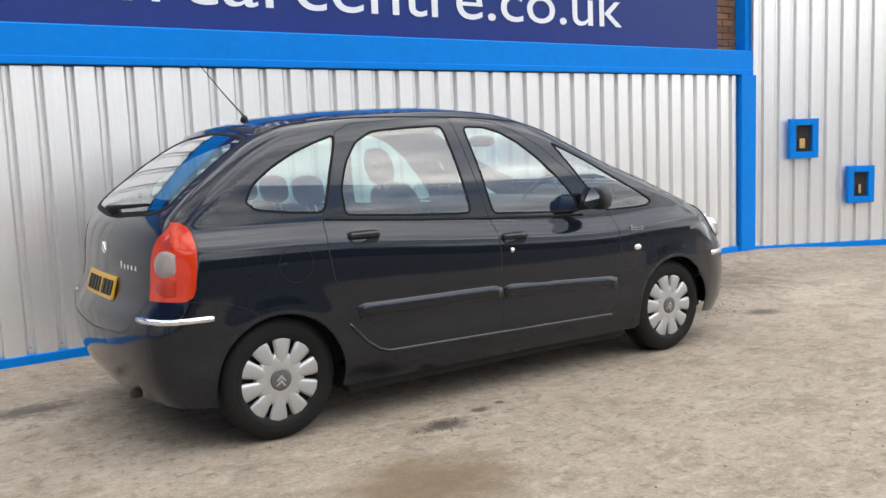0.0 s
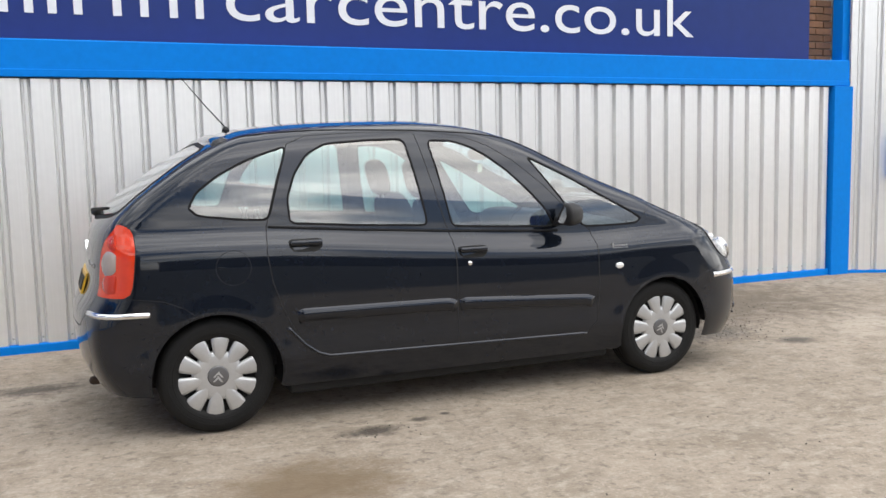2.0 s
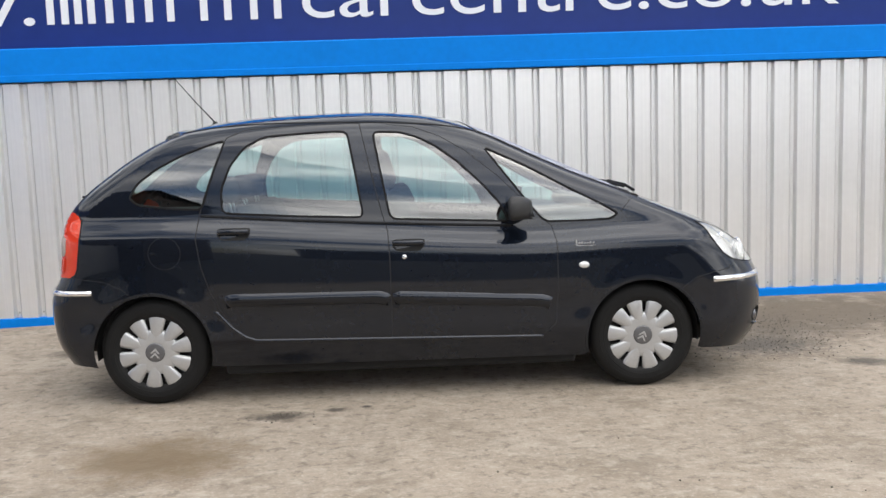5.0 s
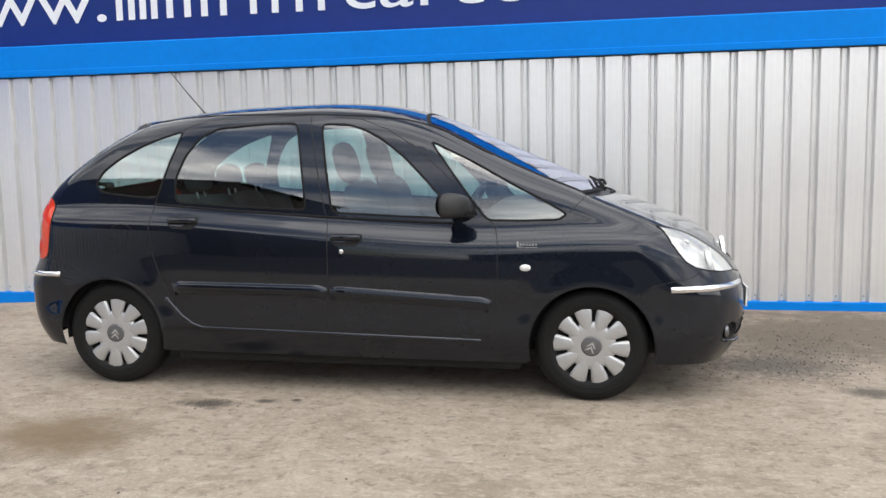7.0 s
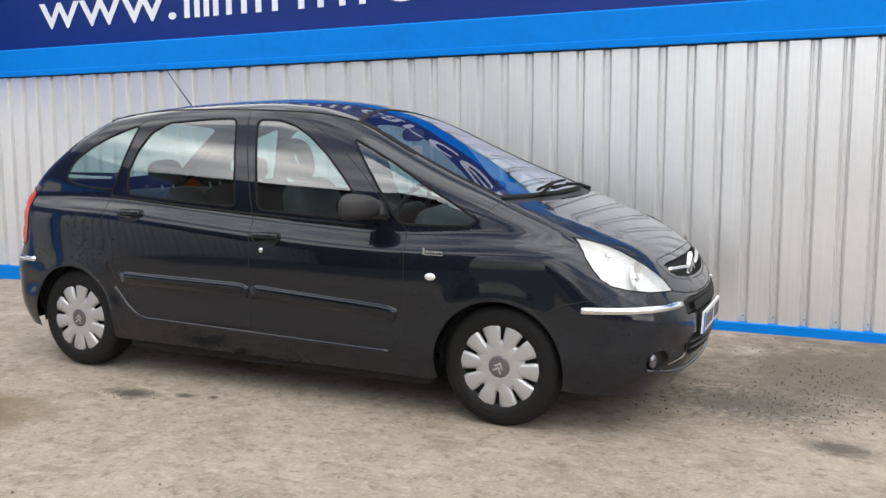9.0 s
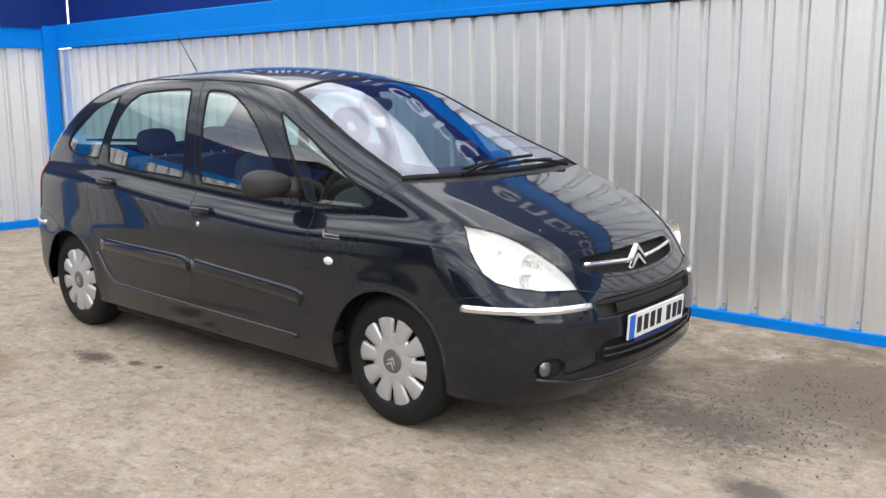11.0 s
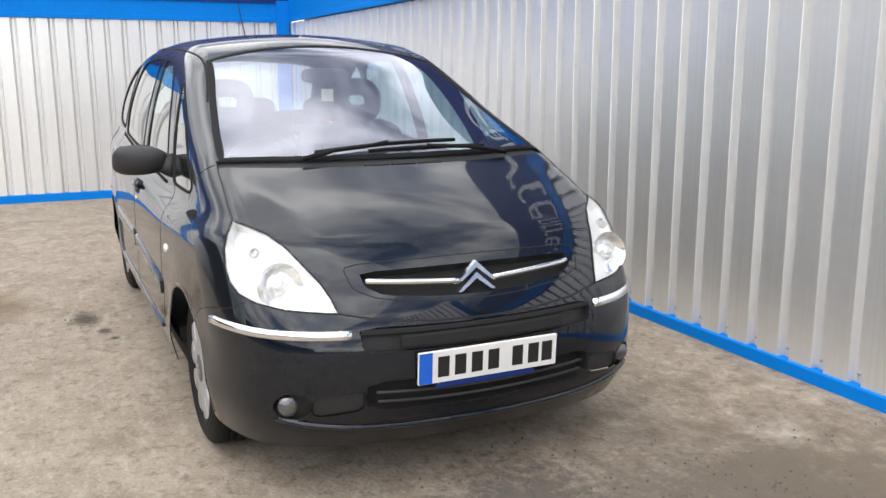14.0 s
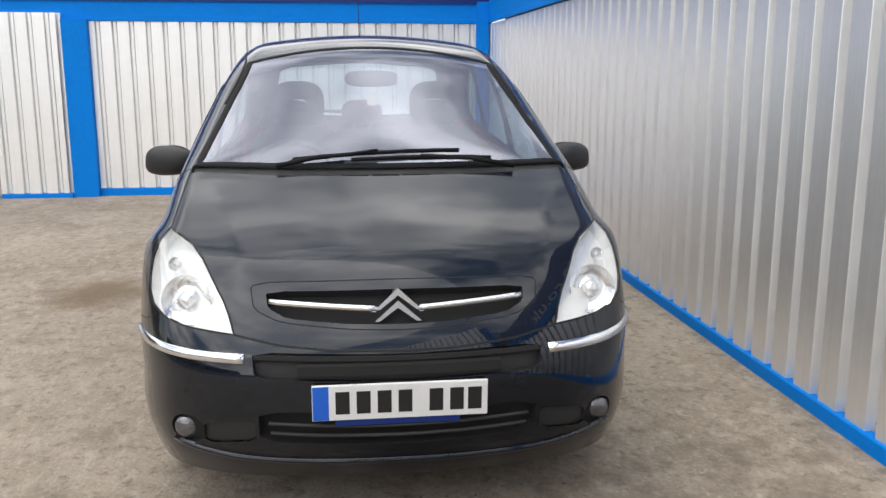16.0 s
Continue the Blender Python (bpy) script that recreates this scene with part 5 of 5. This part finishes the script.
def build_wheel():
    """A wheel whose outer face looks towards -y."""
    w = new("wheel")
    w.parent = car
    bm = bmesh.new()
    R = WHEEL_R
    lathe(bm, [(0.190, -0.075), (0.200, -0.088), (0.215, -0.094), (0.240, -0.097), (0.262, -0.095), (0.280, -0.088), (0.292, -0.078), (0.2985, -0.066), (R, -0.052), (R, -0.034), (R - 0.007, -0.032), (R - 0.007, -0.027), (R, -0.025), (R, -0.003), (R - 0.007, -0.001), (R - 0.007, 0.004), (R, 0.006), (R, 0.028), (R - 0.007, 0.030), (R - 0.007, 0.035), (R, 0.037), (R, 0.052), (0.292, 0.078), (0.27, 0.092), (0.20, 0.088)], 72)
    part("tyre", bm, M_TYRE, w, "worn black tyre", smooth=True)
    for r in (0.226, 0.252):
        bm = bmesh.new()
        lathe(bm, [(r - 0.0025, -0.095), (r, -0.0985), (r + 0.0025, -0.0955)], 64)
        part("tyre_bead", bm, M_TYRE, w, smooth=True)
    bm = bmesh.new()
    lathe(bm, [(0.01, -0.040), (0.10, -0.042), (0.17, -0.050), (0.197, -0.066), (0.205, -0.05), (0.20, 0.08)], 48)
    part("rim", bm, M_BLACK, w, "dark steel wheel rim", smooth=True)
    bm = bmesh.new()
    lathe(bm, [(0.198, -0.068), (0.206, -0.075), (0.214, -0.077), (0.220, -0.075), (0.223, -0.066)], 64)
    part("trim_ring", bm, M_PLASTIC, w, "dark edge of the wheel trim", smooth=True)
    bm = bmesh.new()
    lathe(bm, [(0.038, -0.086), (0.043, -0.0905), (0.060, -0.0915), (0.100, -0.0905), (0.120, -0.0880), (0.128, -0.0830), (0.131, -0.070)], 60)
    part("hub", bm, M_SILVER, w, smooth=True)
    bm = bmesh.new()
    lathe(bm, [(0.0005, -0.096), (0.045, -0.0955), (0.054, -0.0935), (0.057, -0.080)], 32)
    part("centre_cap", bm, M_GREYCAP, w, "grey wheel centre", smooth=True)
    for dz in (0.006, -0.008):
        bm = bmesh.new()
        o = [(-0.016, -0.010), (-0.010, -0.010), (0, 0.0), (0.010, -0.010), (0.016, -0.010), (0, 0.009)]
        a = [bm.verts.new((x * 1.7, -0.0975, (z + dz) * 1.7)) for x, z in o]
        bm.faces.new((a[0], a[1], a[2], a[5]))
        bm.faces.new((a[2], a[3], a[4], a[5]))
        part("chevron", bm, M_SILVER, w)
    sp = bmesh.new()
    rows = []
    for r, half, y in ((0.080, 0.0225, -0.0890), (0.100, 0.0275, -0.0905), (0.130, 0.0335, -0.0920), (0.165, 0.0415, -0.0915), (0.190, 0.0465, -0.0890), (0.206, 0.0465, -0.0865), (0.2145, 0.0410, -0.0840), (0.2185, 0.0300, -0.0810)):
        row = []
        for s, dy in ((-1.0, 0.016), (-0.94, 0.003), (-0.6, 0.0), (0.0, -0.0018), (0.6, 0.0), (0.94, 0.003), (1.0, 0.016)):
            row.append(sp.verts.new((half * s, y + dy, math.sqrt(max(r * r - (half * s) ** 2, 0)))))
        rows.append(row)
    for a, b in zip(rows[:-1], rows[1:]):
        for j in range(6):
            sp.faces.new((a[j], a[j + 1], b[j + 1], b[j]))
    first = part("spoke", sp, M_SILVER, w, smooth=True)
    for k in range(1, 10):
        s = new("spoke", first.data)
        s.parent = w
        s.rotation_euler = (0, radians(36 * k), 0)
    return w


wheel = build_wheel()
spins = {(-1, -1): 6, (1, -1): 22, (-1, 1): 11, (1, 1): 30}
for i, (ex, sgn) in enumerate(((-1, -1), (1, -1), (-1, 1), (1, 1))):
    m = Matrix.Translation((ex * WHEEL_X, sgn * 0.738, WHEEL_Z)) @ Matrix.Rotation(radians(0 if sgn < 0 else 180), 4, "Z") @ Matrix.Rotation(radians(spins[ex, sgn]), 4, "Y")
    w = wheel if i == 0 else copy_thing(wheel, m)
    w.parent = car
    w.matrix_basis = m
    w.name = "wheel"

# -- arches, floor --
for ex in (-1, 1):
    for sgn in (-1, 1):
        bm = bmesh.new()
        a = np.linspace(radians(-8), radians(188), 30)
        q = [[bm.verts.new((ex * WHEEL_X + (ARCH_R + 0.004) * math.cos(t), sgn * y, WHEEL_Z + (ARCH_R + 0.004) * math.sin(t))) for t in a] for y in (0.80, 0.52)]
        for i in range(29):
            bm.faces.new((q[0][i], q[0][i + 1], q[1][i + 1], q[1][i]))
        bm.faces.new(q[1])
        part("wheel_arch_liner", bm, M_BLACK, car)
        arc = [(ex * WHEEL_X + (ARCH_R + 0.010) * math.cos(t), WHEEL_Z + (ARCH_R + 0.010) * math.sin(t)) for t in np.linspace(radians(-10), radians(190), 40)]
        p = on_side([v[0] for v in arc], [v[1] for v in arc]) * np.array([1, sgn, 1])
        strip("arch_lip", p, 0.014, 0.0015, M_PAINT, car)
part("floor_pan", box(-1.80, 1.98, -0.50, 0.50, 0.19, 0.30, 0.03), M_BLACK, car)
part("floor_pan", box(-0.98, 0.98, -0.84, 0.84, 0.30, 0.36), M_CARPET, car)
part("underbody", box(-1.0, 1.0, -0.80, 0.80, 0.150, 0.295, 0.02), M_BLACK, car)
part("bulkhead", box(0.95, 1.32, -0.74, 0.74, 0.30, 0.86, 0.03), M_BLACK, car)
part("boot_floor", box(-1.85, -0.98, -0.72, 0.72, 0.30, 0.72, 0.02), M_CARPET, car)
part("exhaust", box(-1.99, -1.6, -0.45, -0.40, 0.235, 0.280, 0.02), M_RUSTY, car, "rusty exhaust tip")

# -- mirrors --
for sgn in (-1, 1):
    bm = bmesh.new()
    bmesh.ops.create_uvsphere(bm, u_segments=28, v_segments=18, radius=1.0)
    for v in bm.verts:
        x, y, z = v.co
        if x < 0:
            x *= 0.30
        y2 = y * (1.0 - 0.12 * z)
        v.co = (0.640 + 0.105 * x - 0.025 * y, sgn * (0.915 + 0.120 * y2), 1.056 + (0.066 + 0.010 * y) * math.copysign(abs(z) ** 0.62, z))
    mirror = part("door_mirror", bm, M_PLASTIC, car, "black plastic door mirror", smooth=True)
    bm = bmesh.new()
    a = [bm.verts.new((0.603 - 0.025 * 0.8 * math.cos(t), sgn * (0.915 + 0.098 * math.cos(t)), 1.062 + 0.060 * math.sin(t))) for t in np.linspace(0, 2 * math.pi, 28, endpoint=False)]
    bm.faces.new(a)
    part("mirror_glass", bm, M_MIRROR, mirror, "silvered mirror glass")
    bm = bmesh.new()
    inner = [(0.60, 0.795, 0.975), (0.80, 0.785, 0.975), (0.735, 0.755, 1.10), (0.66, 0.765, 1.08)]
    outer = [(0.625, 0.86, 1.010), (0.715, 0.86, 1.010), (0.705, 0.86, 1.065), (0.635, 0.86, 1.065)]
    u = [bm.verts.new((x, sgn * y, z)) for x, y, z in inner]
    v = [bm.verts.new((x, sgn * y, z)) for x, y, z in outer]
    for i in range(4):
        bm.faces.new((u[i], u[(i + 1) % 4], v[(i + 1) % 4], v[i]))
    bm.faces.new(u)
    bm.faces.new(v)
    bmesh.ops.bevel(bm, geom=list(bm.edges), offset=0.012, segments=2, affect="EDGES")
    part("mirror_arm", bm, M_PLASTIC, mirror, "", smooth=True)

# -- wipers, aerial --
def tube(name, pts, r0, r1, material, owner, label="", n=8):
    bm = bmesh.new()
    p = [Vector(q) for q in pts]
    rows = []
    for i, c in enumerate(p):
        t = (p[min(i + 1, len(p) - 1)] - p[max(i - 1, 0)]).normalized()
        u = t.orthogonal().normalized()
        w = t.cross(u)
        r = r0 + (r1 - r0) * i / (len(p) - 1)
        rows.append([bm.verts.new(c + (u * math.cos(k * 2 * math.pi / n) + w * math.sin(k * 2 * math.pi / n)) * r) for k in range(n)])
    for a, b in zip(rows[:-1], rows[1:]):
        for k in range(n):
            bm.faces.new((a[k], a[(k + 1) % n], b[(k + 1) % n], b[k]))
    bm.faces.new(rows[0])
    bm.faces.new(rows[-1])
    return part(name, bm, material, owner, label, smooth=True)


def over_top(x, y, h):
    q = on_top([x], [y])[0]
    return (q[0], q[1], q[2] + h)


for name, pivot, mid, tip0, tip1 in (("front_wiper", (1.44, -0.40), (1.405, -0.12), (1.395, -0.34), (1.345, 0.30)), ("front_wiper", (1.44, 0.50), (1.415, 0.15), (1.415, -0.12), (1.385, 0.42))):
    a, b, c = over_top(*pivot, 0.02), over_top(*mid, 0.030), over_top((tip0[0] + tip1[0]) / 2, (tip0[1] + tip1[1]) / 2, 0.026)
    wp = tube(name, [a, tuple((Vector(a) + Vector(b)) / 2 + Vector((0, 0, 0.010))), b, c], 0.010, 0.006, M_RUBBER, car, "black wiper arm")
    tube("blade", [over_top(tip0[0] + (tip1[0] - tip0[0]) * s, tip0[1] + (tip1[1] - tip0[1]) * s, 0.016) for s in np.linspace(0, 1, 12)], 0.008, 0.008, M_RUBBER, wp)
for k in range(3):
    y0 = -0.16 + 0.115 * k
    q = on_top([1.482], [y0 + 0.05])[0]
    part("scuttle_vent", box(1.470, 1.494, y0, y0 + 0.10, q[2] - 0.014, q[2] - 0.004, 0.002), M_BLACK, car)
ab = over_top(-1.15, 0.0, 0.0)
bm = bmesh.new()
bmesh.ops.create_cone(bm, cap_ends=True, segments=14, radius1=0.026, radius2=0.012, depth=0.03, matrix=Matrix.Translation((ab[0], ab[1], ab[2] + 0.012)))
aer = part("aerial_base", bm, M_PLASTIC, car, "black aerial foot", smooth=True)
tube("aerial_rod", [(ab[0], ab[1], ab[2] + 0.02), (-1.27, 0.0, 1.735), (-1.395, 0.0, 1.888)], 0.0042, 0.0022, M_RUBBER, aer, "thin black aerial")
rw = tube("rear_wiper", [tuple(on_tail([-y], [1.128 + 0.06 * y])[0] + np.array([-0.030 + 0.02 * y, 0, 0.012])) for y in np.linspace(-0.05, 0.46, 12)], 0.015, 0.007, M_RUBBER, tailgate, "black rear wiper")
bm = bmesh.new()
wpv = on_tail([0.03], [1.125])[0]
bmesh.ops.create_uvsphere(bm, u_segments=16, v_segments=10, radius=0.032, matrix=Matrix.Translation((wpv[0] - 0.012, 0.03, 1.128)) @ Matrix.Diagonal((1.0, 1.2, 0.8, 1)))
part("pivot_cover", bm, M_PLASTIC, rw, "black wiper pivot cover", smooth=True)

# -- inside --
def pad(name, m, sx, sy, sz, material, owner, label="", p=0.55):
    """A soft rounded block."""
    bm = bmesh.new()
    bmesh.ops.create_uvsphere(bm, u_segments=24, v_segments=14, radius=1.0)
    for v in bm.verts:
        v.co = [math.copysign(abs(c) ** p, c) for c in v.co]
        v.co = (v.co.x * sx, v.co.y * sy, v.co.z * sz)
    bmesh.ops.transform(bm, matrix=m, verts=bm.verts)
    return part(name, bm, material, owner, label, smooth=True)


def seat(x, y, width, lean=18, head=True, top=1.14):
    s = pad("seat", pose(x + 0.18, y, 0.58, 0, -6, 0), 0.27, width, 0.11, M_CLOTH, car, "dark grey cloth seat")
    h = top - 0.62
    pad("seat_back", pose(x - 0.12 - 0.10, y, 0.62 + h / 2, 0, -lean, 0), 0.085, width, h / 2 + 0.04, M_CLOTH, s)
    if head:
        hx = x - 0.22 - 0.16
        for dy in (-0.05, 0.05):
            tube("headrest_post", [(hx + 0.03, y + dy, top - 0.04), (hx, y + dy, top + 0.1)], 0.007, 0.007, M_STEEL, s)
        if width < 0.24:
            pad("headrest", pose(hx, y, top + 0.125, 0, -lean * 0.6, 0), 0.055, 0.130, 0.080, M_CLOTH, s, p=0.7)
        else:
            bm = bmesh.new()
            k = 40
            ring = []
            for i in range(k):
                t = 2 * math.pi * i / k
                cy, cz = math.copysign(abs(math.cos(t)) ** 0.7, math.cos(t)) * 0.095, math.copysign(abs(math.sin(t)) ** 0.7, math.sin(t)) * 0.075
                r = 0.048
                ring.append([bm.verts.new((hx - 0.3 * cz + r * math.sin(u), y + cy * (1 + r * math.cos(u) / 0.1), top + 0.135 + cz * (1 + r * math.cos(u) / 0.075))) for u in np.linspace(0, 2 * math.pi, 12, endpoint=False)])
            for i in range(k):
                for j in range(12):
                    bm.faces.new((ring[i][j], ring[i][(j + 1) % 12], ring[(i + 1) % k][(j + 1) % 12], ring[(i + 1) % k][j]))
            part("headrest", bm, M_CLOTH, s, "", smooth=True)
    return s


seat(0.30, -0.37, 0.25, top=1.14)
seat(0.30, 0.37, 0.25, top=1.14)
for y in (-0.45, 0.0, 0.45):
    seat(-0.62, y, 0.22, lean=16, top=1.06)
pad("dashboard", pose(1.06, 0, 0.90, 0, 8, 0), 0.30, 0.73, 0.12, M_DASH, car, "grey dashboard", p=0.5)
pad("instrument_pod", pose(1.13, 0, 1.045, 0, 12, 0), 0.12, 0.16, 0.045, M_DASH, car, "central instrument pod", p=0.6)
bm = bmesh.new()
n1, n2 = 36, 8
sw = Matrix.Translation((0.66, -0.37, 0.98)) @ Matrix.Rotation(radians(-62), 4, "Y")
rr = []
for i in range(n1):
    t = 2 * math.pi * i / n1
    rr.append([bm.verts.new(sw @ Vector(((0.185 + 0.014 * math.cos(k)) * math.cos(t), (0.185 + 0.014 * math.cos(k)) * math.sin(t), 0.014 * math.sin(k)))) for k in np.linspace(0, 2 * math.pi, n2, endpoint=False)])
for i in range(n1):
    for k in range(n2):
        bm.faces.new((rr[i][k], rr[i][(k + 1) % n2], rr[(i + 1) % n1][(k + 1) % n2], rr[(i + 1) % n1][k]))
steer = part("steering_wheel", bm, M_PLASTIC, car, "black steering wheel", smooth=True)
pad("wheel_boss", sw, 0.075, 0.17, 0.03, M_PLASTIC, steer, p=0.7)
rv = on_top([0.56], [0.0])[0]
pad("rear_view_mirror", pose(0.50, 0.0, rv[2] - 0.085), 0.022, 0.125, 0.038, M_PLASTIC, car, "black rear-view mirror", p=0.6)
bm = box(-0.035, 0.035, -0.001, 0.001, -0.03, 0.03)
bmesh.ops.transform(bm, matrix=pose(0.52, 0.0, 1.325, 0, 0, 38), verts=bm.verts)
part("price_tag", bm, M_PAPER, car, "cream paper tag on the windscreen")
pd = on_top([1.13], [0.03])[0]
pad("display_hood", pose(1.13, 0.03, pd[2] - 0.055), 0.04, 0.045, 0.045, M_PLASTIC, car, "black dashboard display hood", p=0.75)
part("headlining", box(-1.15, 0.30, -0.50, 0.50, 1.535, 1.545), M_LINER, car, "pale headlining")
part("parcel_shelf", box(-1.78, -1.08, -0.62, 0.62, 1.02, 1.035, 0.004), M_CARPET, car, "dark parcel shelf")
